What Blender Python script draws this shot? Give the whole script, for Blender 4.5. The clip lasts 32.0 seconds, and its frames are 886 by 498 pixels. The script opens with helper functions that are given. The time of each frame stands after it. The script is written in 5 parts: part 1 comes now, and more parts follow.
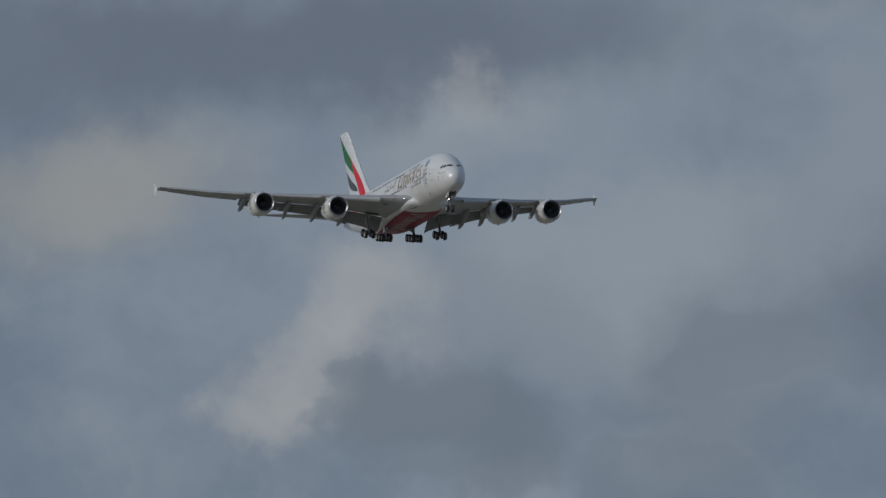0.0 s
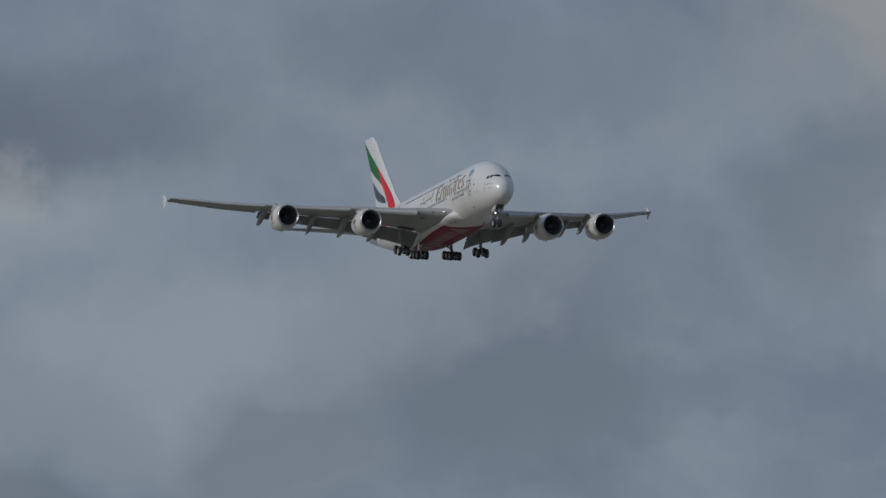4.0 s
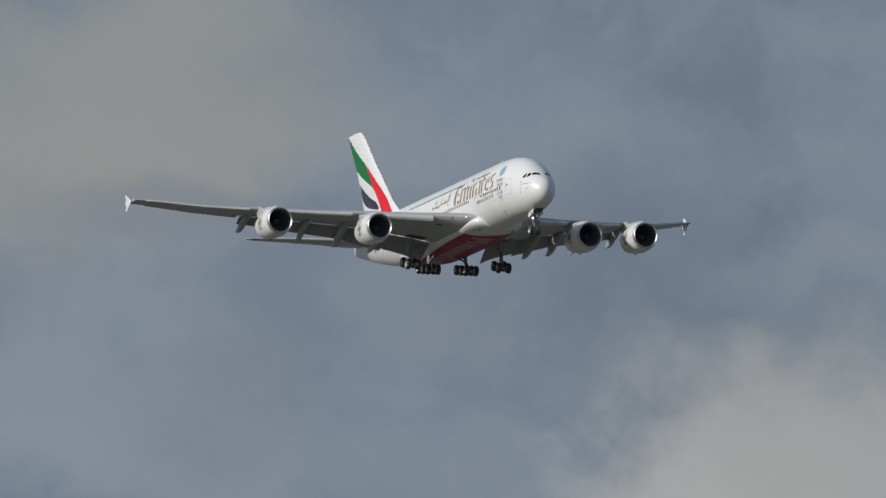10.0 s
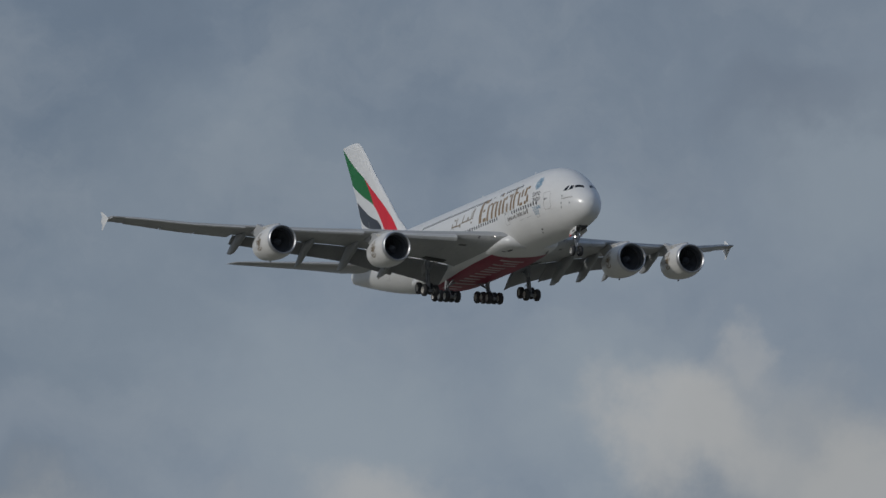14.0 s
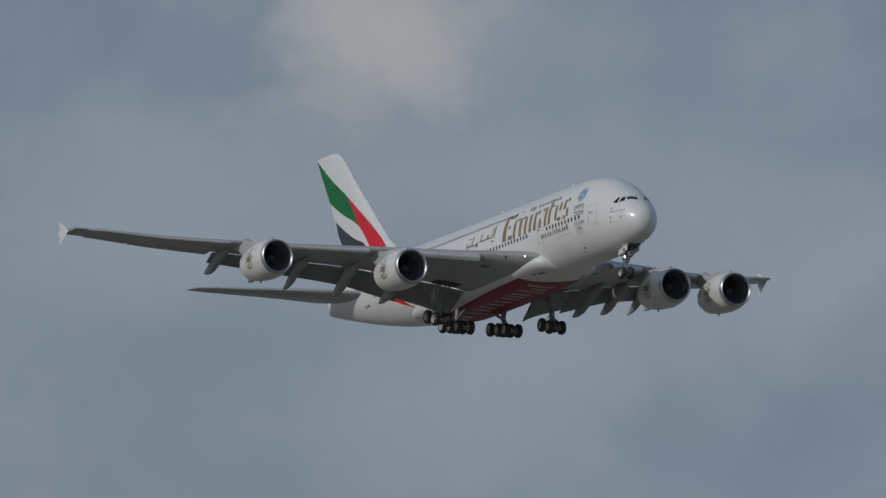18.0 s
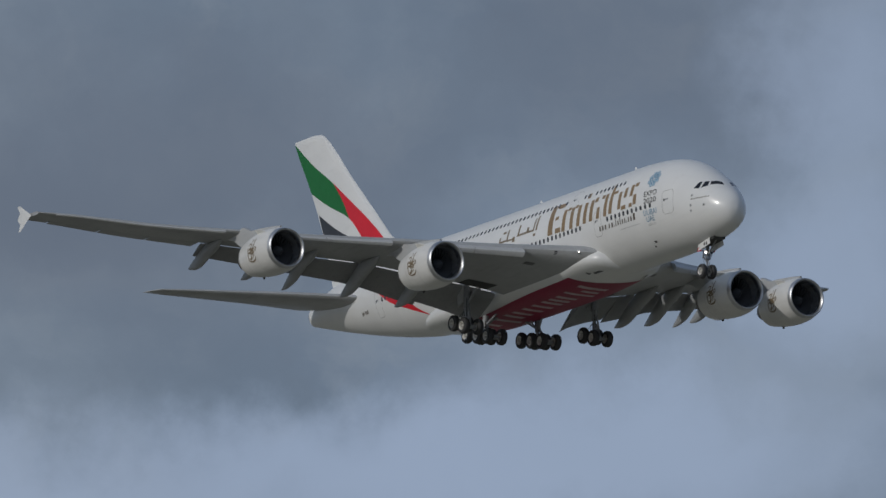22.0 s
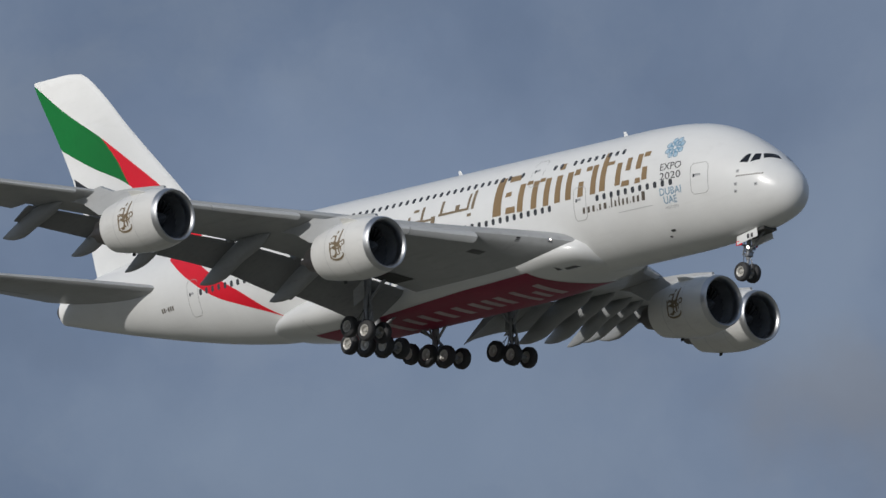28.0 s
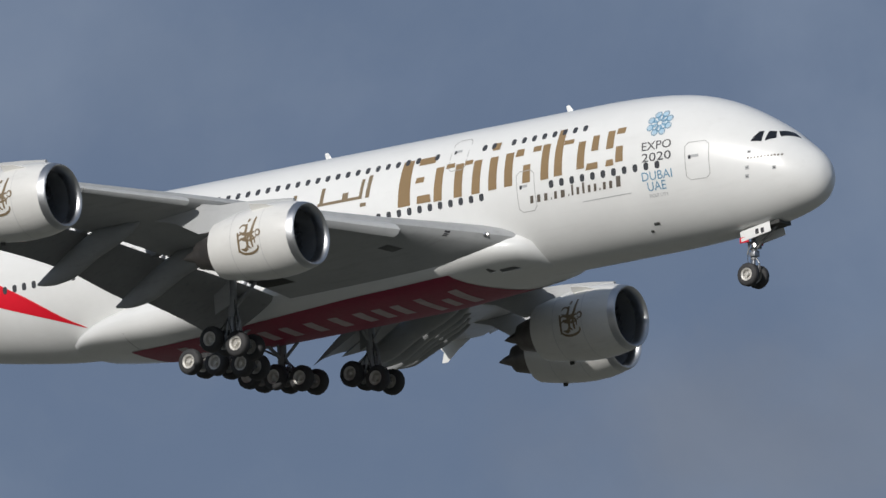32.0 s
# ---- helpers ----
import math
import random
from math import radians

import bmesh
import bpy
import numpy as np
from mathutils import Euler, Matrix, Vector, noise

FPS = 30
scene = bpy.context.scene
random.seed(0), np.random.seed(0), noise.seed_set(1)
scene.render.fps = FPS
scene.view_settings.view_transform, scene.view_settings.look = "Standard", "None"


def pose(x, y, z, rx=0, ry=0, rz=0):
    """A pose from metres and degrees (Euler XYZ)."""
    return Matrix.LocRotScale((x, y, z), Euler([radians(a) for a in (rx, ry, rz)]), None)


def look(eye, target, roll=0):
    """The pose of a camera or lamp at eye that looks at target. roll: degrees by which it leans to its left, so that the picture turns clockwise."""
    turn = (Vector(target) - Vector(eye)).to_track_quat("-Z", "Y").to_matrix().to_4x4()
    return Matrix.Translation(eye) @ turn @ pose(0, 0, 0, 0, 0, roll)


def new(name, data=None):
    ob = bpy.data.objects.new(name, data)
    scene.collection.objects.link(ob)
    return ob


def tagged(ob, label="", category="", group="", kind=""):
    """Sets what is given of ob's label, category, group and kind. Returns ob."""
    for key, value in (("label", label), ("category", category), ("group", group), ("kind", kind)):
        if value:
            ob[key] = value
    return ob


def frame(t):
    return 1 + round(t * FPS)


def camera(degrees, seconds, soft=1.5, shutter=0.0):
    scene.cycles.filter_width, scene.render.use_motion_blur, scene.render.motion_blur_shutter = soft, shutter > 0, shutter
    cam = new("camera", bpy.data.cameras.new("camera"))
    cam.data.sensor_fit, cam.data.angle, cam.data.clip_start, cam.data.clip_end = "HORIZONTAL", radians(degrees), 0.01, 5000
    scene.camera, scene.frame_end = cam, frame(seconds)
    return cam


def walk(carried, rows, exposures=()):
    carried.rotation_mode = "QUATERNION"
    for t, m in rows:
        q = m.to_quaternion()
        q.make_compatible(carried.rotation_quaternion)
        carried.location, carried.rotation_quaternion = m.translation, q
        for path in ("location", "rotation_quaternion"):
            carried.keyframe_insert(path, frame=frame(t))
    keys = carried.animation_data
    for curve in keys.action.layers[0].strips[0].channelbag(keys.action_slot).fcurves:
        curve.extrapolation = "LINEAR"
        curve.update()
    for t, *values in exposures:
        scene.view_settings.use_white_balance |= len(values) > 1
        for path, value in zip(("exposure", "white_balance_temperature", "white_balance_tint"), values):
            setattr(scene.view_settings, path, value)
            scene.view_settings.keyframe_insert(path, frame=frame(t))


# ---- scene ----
# ---- camera: stands on the ground and pans after the aeroplane ----
LENS = 2.807
EYE = (0.0, 0.0, 1.7)
cam = camera(LENS, 32.0, soft=1.5)
walk(cam, [(t, pose(*EYE, tilt, 0, turn)) for t, tilt, turn in (
    (0, 95.1603, -15.8831),
    (0.5, 95.19, -16.0455),
    (1, 95.2538, -16.2539),
    (1.5, 95.3254, -16.433),
    (2, 95.3671, -16.5878),
    (2.5, 95.3829, -16.7664),
    (3, 95.3911, -16.9487),
    (3.5, 95.4274, -17.1449),
    (4, 95.475, -17.3306),
    (4.5, 95.5238, -17.5207),
    (5, 95.5737, -17.7154),
    (5.5, 95.6247, -17.9147),
    (6, 95.6269, -18.1714),
    (6.5, 95.6452, -18.3954),
    (7, 95.6867, -18.6146),
    (7.5, 95.8014, -18.8404),
    (8, 95.8942, -19.0948),
    (8.5, 95.9237, -19.4077),
    (9, 95.9125, -19.722),
    (9.5, 95.925, -20.0109),
    (10, 96.0065, -20.2865),
    (10.5, 96.0839, -20.5791),
    (11, 96.1367, -20.8804),
    (11.5, 96.1821, -21.1932),
    (12, 96.2766, -21.4728),
    (12.5, 96.3645, -21.7884),
    (13, 96.4267, -22.1344),
    (13.5, 96.4543, -22.5005),
    (14, 96.5078, -22.8646),
    (14.5, 96.5668, -23.255),
    (15, 96.6138, -23.6194),
    (15.5, 96.6621, -23.9964),
    (16, 96.7117, -24.3865),
    (16.5, 96.7628, -24.7906),
    (17, 96.848, -25.2702),
    (17.5, 97.0077, -25.7526),
    (18, 97.1299, -26.2575),
    (18.5, 97.2175, -26.7776),
    (19, 97.2861, -27.3364),
    (19.5, 97.3165, -27.8937),
    (20, 97.3603, -28.4354),
    (20.5, 97.4816, -28.9846),
    (21, 97.6057, -29.5505),
    (21.5, 97.738, -30.1686),
    (22, 97.8306, -30.8052),
    (22.5, 97.8661, -31.6272),
    (23, 97.9752, -32.5624),
    (23.5, 98.0781, -33.2627),
    (24, 98.1604, -34.0613),
    (24.5, 98.2683, -34.9213),
    (25, 98.3983, -35.7982),
    (25.5, 98.5325, -36.7175),
    (26, 98.6709, -37.6819),
    (26.5, 98.8136, -38.6943),
    (27, 98.9754, -39.8176),
    (27.5, 99.1606, -40.9341),
    (28, 99.2448, -42.052),
    (28.5, 99.4273, -43.3148),
    (29, 99.6235, -44.9514),
    (29.5, 99.746, -46.3676),
    (30, 99.8881, -47.5867),
    (30.5, 100.0547, -48.9943),
    (31, 100.2119, -50.7115),
    (31.5, 100.2996, -52.5333),
    (32, 100.453, -54.4359))])

# ---- light: broken cloud with the sun behind the camera ----
SUN_ELEVATION, SUN_TURN = 26.0, 266.0   # degrees; the turn is clockwise from +y
scene.view_settings.exposure = 0.0


def toward_sun():
    e, a = radians(SUN_ELEVATION), radians(SUN_TURN)
    return Vector((math.cos(e) * math.sin(a), math.cos(e) * math.cos(a), math.sin(e)))


sun_data = bpy.data.lights.new("sun", "SUN")
sun_data.energy, sun_data.angle, sun_data.color = 3.1, radians(0.53), (1.0, 0.965, 0.92)
sun = new("sun", sun_data)
sun.matrix_world = look(toward_sun() * 100, (0, 0, 0))


class Nodes:
    """Short hand for node trees."""

    def __init__(self, tree):
        self.tree = tree
        tree.nodes.clear()

    def add(self, kind, settings=None, **inputs):
        node = self.tree.nodes.new("ShaderNode" + kind)
        for key, value in (settings or {}).items():
            setattr(node, key, value)
        for key, value in inputs.items():
            self.put(node, key.replace("_", " "), value)
        return node

    def put(self, node, key, value):
        key = int(key[1:]) if key[0] == "i" and key[1:].isdigit() else key
        socket = node.inputs[key]
        if isinstance(value, bpy.types.NodeSocket):
            self.tree.links.new(value, socket)
        else:
            socket.default_value = value

    def math(self, op, a, b=0.0, c=0.0, clamp=False):
        return self.add("Math", {"operation": op, "use_clamp": clamp}, i0=a, i1=b, i2=c).outputs[0]

    def vmath(self, op, a, b=(0, 0, 0), out=0):
        return self.add("VectorMath", {"operation": op}, i0=a, i1=b).outputs[out]

    def mix(self, factor, a, b, mode="MIX"):
        node = self.add("Mix", {"data_type": "RGBA", "blend_type": mode})
        for key, value in ((0, factor), (6, a), (7, b)):
            if isinstance(value, bpy.types.NodeSocket):
                self.tree.links.new(value, node.inputs[key])
            else:
                node.inputs[key].default_value = (*value, 1) if isinstance(value, tuple) and len(value) == 3 else value
        return node.outputs[2]

    def noise(self, vector, scale, detail=4.0, rough=0.55, distort=0.0):
        return self.add("TexNoise", None, Vector=vector, Scale=scale, Detail=detail, Roughness=rough, Distortion=distort).outputs["Fac"]

    def step(self, value, low, high, smooth=True):
        node = self.add("MapRange", {"interpolation_type": "SMOOTHSTEP" if smooth else "LINEAR"})
        self.put(node, "Value", value)
        self.put(node, "From Min", low)
        self.put(node, "From Max", high)
        return node.outputs[0]


def sky_way(turn, tilt):
    """The direction that lies turn degrees clockwise from +y and tilt degrees up."""
    a, e = radians(turn), radians(tilt)
    return (math.sin(a) * math.cos(e), math.cos(a) * math.cos(e), math.sin(e))


def build_world():
    world = bpy.data.worlds.new("overcast_sky")
    scene.world = world
    world.use_nodes = True
    n = Nodes(world.node_tree)
    way = n.add("TexCoord").outputs["Generated"]
    clear = n.add("TexSky", {"sky_type": "NISHITA", "sun_disc": False, "sun_elevation": radians(SUN_ELEVATION),
                             "sun_rotation": radians(SUN_TURN)}).outputs[0]
    clear = n.vmath("SCALE", clear)
    clear.node.inputs["Scale"].default_value = 0.10
    # drifting vapour: the way is bent by noise, so that the clouds have torn edges
    bend = n.add("TexNoise", None, Vector=way, Scale=95.0, Detail=7.0, Roughness=0.58).outputs["Color"]
    bent = n.vmath("ADD", way, n.vmath("MULTIPLY", n.vmath("SUBTRACT", bend, (0.5, 0.5, 0.5)), (0.016, 0.016, 0.012)))
    broad = n.noise(way, 30.0, 8.0, 0.56, 0.2)
    wisps = n.noise(n.vmath("MULTIPLY", bent, (1.0, 1.0, 1.6)), 90.0, 6.0, 0.55)
    grey = n.mix(n.step(broad, 0.34, 0.68), (0.122, 0.160, 0.219), (0.190, 0.230, 0.291))
    blue = n.mix(n.step(broad, 0.36, 0.68), (0.118, 0.160, 0.250), (0.170, 0.215, 0.308))
    across = n.add("SeparateXYZ", None, Vector=way).outputs["X"]
    colour = n.mix(n.step(across, 0.46, 0.66), grey, blue)
    torn = n.step(across, 0.74, 0.50)
    colour = n.mix(n.math("MULTIPLY", n.math("MULTIPLY", n.step(wisps, 0.42, 0.75), 0.30), n.math("ADD", torn, 0.25)), colour, (0.27, 0.30, 0.34))
    colour = n.mix(n.math("MULTIPLY", n.math("MULTIPLY", n.step(wisps, 0.50, 0.25), 0.30), n.math("ADD", torn, 0.2)), colour, (0.115, 0.145, 0.195))

    banks = 0

    def cloud(turn, tilt, wide, high, amount, tint, soft=0.75):
        """A bank of cloud: its middle and half size in degrees."""
        nonlocal colour, bent, banks
        banks += 1
        if banks % 12 == 0:
            # ties the next banks to those before, which keeps the shader's memory short
            bent = n.vmath("ADD", bent, n.vmath("MULTIPLY", colour, (1e-9, 1e-9, 1e-9)))
        local = n.add("Mapping", {"vector_type": "TEXTURE"}, Vector=bent, Location=sky_way(turn, tilt), Rotation=(radians(tilt), 0, -radians(turn)),
                      Scale=(math.tan(radians(wide)), 1.0, math.tan(radians(high)))).outputs[0]
        far = n.vmath("LENGTH", local, out=1)
        mask = n.step(far, 1.35, 1.35 - soft)
        mask.node.inputs["To Max"].default_value = amount
        colour = n.mix(mask, colour, tint)

    slate, warm, white, pale, hazy, dun, silver, mist = (0.108, 0.132, 0.182), (0.278, 0.280, 0.275), (0.405, 0.400, 0.395), (0.255, 0.295, 0.340), (0.298, 0.370, 0.510), (0.185, 0.190, 0.215), (0.220, 0.254, 0.306), (0.225, 0.280, 0.375)
    for row in ((25.53, 6.84, 2.39, 1.45, 0.6), (26.8, 7.28, 1.09, 0.65, 0.4),):
        cloud(*row, silver, 1.2)
    for row in ((34.39, 8.01, 2.17, 1.3, 0.5), (31.57, 7.46, 1.16, 0.8, 0.5), (41.73, 8.62, 1.23, 0.33, 0.5),):
        cloud(*row, mist, 1.2)
    for row in ((28.99, 6.81, 0.94, 0.4, 0.85), (30.1, 7.02, 1.09, 0.3, 0.7), (32.04, 8.4, 0.29, 0.4, 0.7), (31.21, 7.17, 1.09, 0.28, 0.8), (35.15, 8.15, 0.51, 0.8, 0.85), (33.09, 7.65, 0.51, 0.29, 0.45),
                (32.95, 8.15, 0.43, 0.29, 0.5), (34.32, 7.43, 0.65, 0.19, 0.5), (32.08, 7.75, 0.43, 0.36, 0.5), (34.83, 7.5, 0.65, 0.29, 0.4), (28.43, 7.06, 0.4, 0.51, 0.5), (41.81, 9.38, 1.09, 0.51, 0.28),):
        cloud(*row, hazy, 1.15)
    for row in ((15.93, 5.62, 0.36, 0.25, 0.6), (16.51, 5.08, 0.43, 0.33, 0.5), (16.49, 5.17, 0.43, 0.36, 0.5), (16.49, 5.79, 0.4, 0.25, 0.4), (16.65, 4.54, 0.29, 0.13, 0.4), (20.63, 6.27, 0.51, 0.36, 0.35),
                (19.36, 5.31, 0.58, 0.29, 0.45), (22.54, 5.84, 0.51, 0.29, 0.55), (22.46, 5.98, 0.51, 0.36, 0.4), (18.08, 5.97, 0.51, 0.22, 0.3), (21.94, 6.28, 0.58, 0.43, 0.35), (23.41, 5.99, 0.36, 0.29, 0.7),
                (22.18, 6.78, 0.58, 0.29, 0.3), (24.3, 6.7, 0.51, 0.29, 0.5), (25.68, 7.35, 0.87, 0.29, 0.35), (26.25, 6.55, 0.51, 0.36, 0.35),):
        cloud(*row, pale, 1.1)
    for row in ((25.29, 7.2, 0.51, 0.36, 0.4), (27.17, 6.98, 0.51, 0.36, 0.4), (27.57, 6.96, 0.33, 0.28, 0.6), (18.94, 5.55, 0.65, 0.33, 0.7),):
        cloud(*row, pale, 1.1)
    for row in ((14.8, 5.37, 0.54, 0.26, 0.75), (15.33, 5.87, 0.36, 0.14, 0.3), (19.45, 6.32, 0.8, 0.25, 0.6), (18.86, 6.27, 0.58, 0.43, 0.75), (19.17, 6.36, 0.58, 0.43, 0.7), (19.62, 6.56, 0.43, 0.43, 0.6),):
        cloud(*row, warm, 1.15)
    for row in ((15.35, 5.82, 1.34, 0.25, 0.95), (16.79, 4.79, 0.43, 0.33, 0.55), (17.43, 5.18, 0.58, 0.3, 0.65), (15.89, 4.58, 0.36, 0.19, 0.7), (17.5, 4.88, 0.58, 0.22, 0.5), (16.05, 4.93, 0.36, 0.22, 0.35),
                (17.64, 5.39, 0.65, 0.29, 0.45), (19.82, 5.83, 0.36, 0.22, 0.3), (18.61, 5.69, 0.33, 0.29, 0.55), (19.48, 5.54, 0.51, 0.22, 0.3), (20.92, 6.06, 0.51, 0.22, 0.3), (24.08, 6.95, 0.36, 0.12, 0.3),
                (29.13, 7.9, 0.94, 0.3, 0.75), (29.81, 8.11, 1.23, 0.3, 0.5), (29.84, 7.82, 0.65, 0.43, 0.4), (28.1, 7.82, 0.58, 0.22, 0.3),):
        cloud(*row, slate, 1.05)
    for row in ((28.96, 7.45, 0.29, 0.33, 0.6), (28.58, 8.11, 0.65, 0.29, 0.5), (30.05, 8.19, 0.8, 0.4, 0.4), (34.14, 8.75, 0.51, 0.28, 0.65), (34.52, 7.79, 0.19, 0.29, 0.5), (33.45, 8.08, 0.22, 0.22, 0.3),
                (31.45, 8.48, 0.65, 0.43, 0.6), (33.84, 8.33, 0.29, 0.36, 0.3), (39.14, 9.55, 0.87, 0.36, 0.35), (46.98, 10.39, 0.8, 0.43, 0.8), (47.63, 9.3, 0.94, 0.33, 0.45),):
        cloud(*row, slate, 1.05)
    for row in ((15.72, 4.97, 0.25, 0.2, 0.42), (15.51, 4.77, 0.22, 0.17, 0.42), (15.29, 4.62, 0.25, 0.14, 0.45), (15.91, 5.66, 0.1, 0.14, 0.3), (21.21, 5.26, 0.58, 0.23, 0.85), (21.57, 5.41, 0.58, 0.22, 0.6),
                (23.63, 5.98, 0.26, 0.19, 0.75), (23.88, 6.21, 0.13, 0.1, 0.4), (24.1, 5.81, 0.29, 0.16, 0.7), (26.1, 7.85, 0.41, 0.23, 0.65), (26.22, 7.93, 0.29, 0.16, 0.3), (22.6, 5.62, 0.33, 0.17, 0.6),):
        cloud(*row, white, 1.0)
    for row in ((43.33, 8.73, 0.36, 0.29, 0.6), (46.04, 9.07, 0.51, 0.25, 0.6), (51.77, 9.77, 0.65, 0.43, 0.35), (55.42, 9.87, 0.65, 0.36, 0.4),):
        cloud(*row, dun, 1.15)
    steel, glare = (0.165, 0.190, 0.240), (0.335, 0.338, 0.340)
    for row in ((15.99, 5.95, 0.59, 0.21, 0.5), (17.66, 5.02, 0.45, 0.2, 0.5), (17.61, 5.98, 0.63, 0.16, 0.3), (17.21, 6.15, 0.47, 0.2, 0.4), (29.66, 8.41, 0.45, 0.21, 0.3), (44.07, 10.0, 0.36, 0.09, 0.3), (46.71, 10.46, 0.59, 0.23, 0.4), (14.76, 5.84, 0.75, 0.16, 0.3),):
        cloud(*row, slate, 1.1)
    for row in ((17.34, 5.39, 0.38, 0.25, 0.6), (16.13, 4.93, 0.39, 0.27, 0.55), (16.91, 4.77, 0.36, 0.21, 0.45), (17.03, 5.16, 0.41, 0.25, 0.6), (17.52, 5.41, 0.29, 0.21, 0.45), (19.1, 5.52, 0.34, 0.18, 0.5), (21.45, 5.95, 0.41, 0.18, 0.6), (26.61, 7.86, 0.41, 0.23, 0.6), (26.19, 7.45, 0.39, 0.3, 0.55), (17.18, 5.45, 0.3, 0.3, 0.5), (20.11, 5.32, 0.39, 0.21, 0.45),):
        cloud(*row, silver, 1.2)
    for row in ((19.14, 6.69, 0.61, 0.21, 0.65), (18.01, 6.58, 0.5, 0.21, 0.5),):
        cloud(*row, warm, 1.2)
    for row in ((19.33, 6.1, 0.5, 0.14, 0.45), (27.67, 6.82, 0.3, 0.21, 0.5), (45.34, 10.2, 0.9, 0.34, 0.4), (15.71, 4.64, 0.23, 0.18, 0.55), (20.51, 5.9, 0.59, 0.3, 0.3),):
        cloud(*row, steel, 1.0)
    for row in ((21.45, 5.36, 0.38, 0.21, 0.6), (21.5, 5.58, 0.61, 0.21, 0.55), (24.01, 5.85, 0.5, 0.21, 0.5), (25.9, 7.6, 0.25, 0.1, 0.4), (26.12, 7.93, 0.21, 0.16, 0.4),):
        cloud(*row, glare, 1.1)
    for row in ((26.53, 6.89, 0.3, 0.3, 0.5), (25.03, 6.19, 0.34, 0.16, 0.5), (23.25, 6.53, 0.39, 0.21, 0.4),):
        cloud(*row, pale, 1.15)
    for row in ((30.47, 7.19, 0.47, 0.2, 0.35), (32.01, 7.72, 0.39, 0.29, 0.3),):
        cloud(*row, hazy, 1.15)
    # nearer scraps with firmer edges
    for row in ((15.64, 4.61, 0.16, 0.11, 0.45), (15.86, 4.52, 0.27, 0.16, 0.45), (16.59, 4.44, 0.3, 0.13, 0.45), (16.86, 4.84, 0.23, 0.13, 0.35), (17.66, 4.95, 0.27, 0.14, 0.35), (17.84, 5.0, 0.39, 0.16, 0.35),):
        cloud(*row, (0.132, 0.165, 0.208), 0.4)
    # a last thin layer
    for row in ((47.03, 10.44, 0.75, 0.3, 0.45), (45.44, 10.25, 0.75, 0.2, 0.3),):
        cloud(*row, slate, 1.1)
    for row in ((43.26, 9.17, 0.39, 0.47, 0.4),):
        cloud(*row, mist, 1.2)
    for row in ((28.18, 7.22, 0.38, 0.27, 0.35),):
        cloud(*row, hazy, 1.15)
    for row in ((26.53, 7.37, 0.36, 0.23, 0.4),):
        cloud(*row, pale, 1.2)
    for row in ((23.94, 6.01, 0.39, 0.21, 0.4), (21.48, 5.36, 0.39, 0.2, 0.5), (21.54, 5.53, 0.54, 0.14, 0.4),):
        cloud(*row, glare, 1.15)
    # higher up the cloud is thinner and the blue shows through
    rise = n.add("SeparateXYZ", None, Vector=way).outputs["Z"]
    colour = n.mix(n.math("ADD", n.math("MULTIPLY", n.step(rise, 0.25, 0.8), 0.4), 0.06), colour, clear)
    back = n.add("Background", None, Color=colour, Strength=1.0)
    out = n.add("OutputWorld")
    world.node_tree.links.new(back.outputs[0], out.inputs[0])


build_world()


# ---- materials ----
def surface(name, colour, rough=0.4, metal=0.0, coat=0.0, vary=0.06, scale=0.8, bump=0.0, dirt=None, dirt_scale=0.25, dirt_amount=0.25):
    """Painted or bare surface with two scales of variation; colour is linear."""
    m = bpy.data.materials.new(name)
    m.use_nodes = True
    n = Nodes(m.node_tree)
    where = n.add("TexCoord").outputs["Object"]
    fine = n.noise(where, scale * 6, 5.0, 0.6)
    broad = n.noise(where, scale, 3.0, 0.5)
    low = tuple(c * (1 - vary) for c in colour)
    high = tuple(min(1.0, c * (1 + vary)) for c in colour)
    base = n.mix(n.step(broad, 0.3, 0.7), low, high)
    base = n.mix(n.step(fine, 0.35, 0.75), base, n.mix(0.5, base, low))
    if dirt:
        streak = n.add("Mapping", None, Vector=where, Scale=(0.18, 1.0, 1.0)).outputs[0]
        mask = n.step(n.noise(streak, 1.0 / dirt_scale, 5.0, 0.65), 0.5, 0.8)
        base = n.mix(n.math("MULTIPLY", mask, dirt_amount), base, dirt)
    shader = n.add("BsdfPrincipled", None, Metallic=metal, Roughness=rough)
    n.put(shader, "Base Color", base)
    n.put(shader, "Roughness", n.math("ADD", n.math("MULTIPLY", fine, 0.16), rough - 0.08))
    n.put(shader, "Coat Weight", coat)
    n.put(shader, "Coat Roughness", 0.12)
    if bump:
        node = n.add("Bump", None, Height=fine, Strength=bump, Distance=0.02)
        n.put(shader, "Normal", node.outputs[0])
    out = n.add("OutputMaterial")
    m.node_tree.links.new(shader.outputs[0], out.inputs[0])
    return m


def glowing(name, colour, strength):
    m = bpy.data.materials.new(name)
    m.use_nodes = True
    n = Nodes(m.node_tree)
    shader = n.add("Emission", None, Color=(*colour, 1), Strength=strength)
    out = n.add("OutputMaterial")
    m.node_tree.links.new(shader.outputs[0], out.inputs[0])
    return m


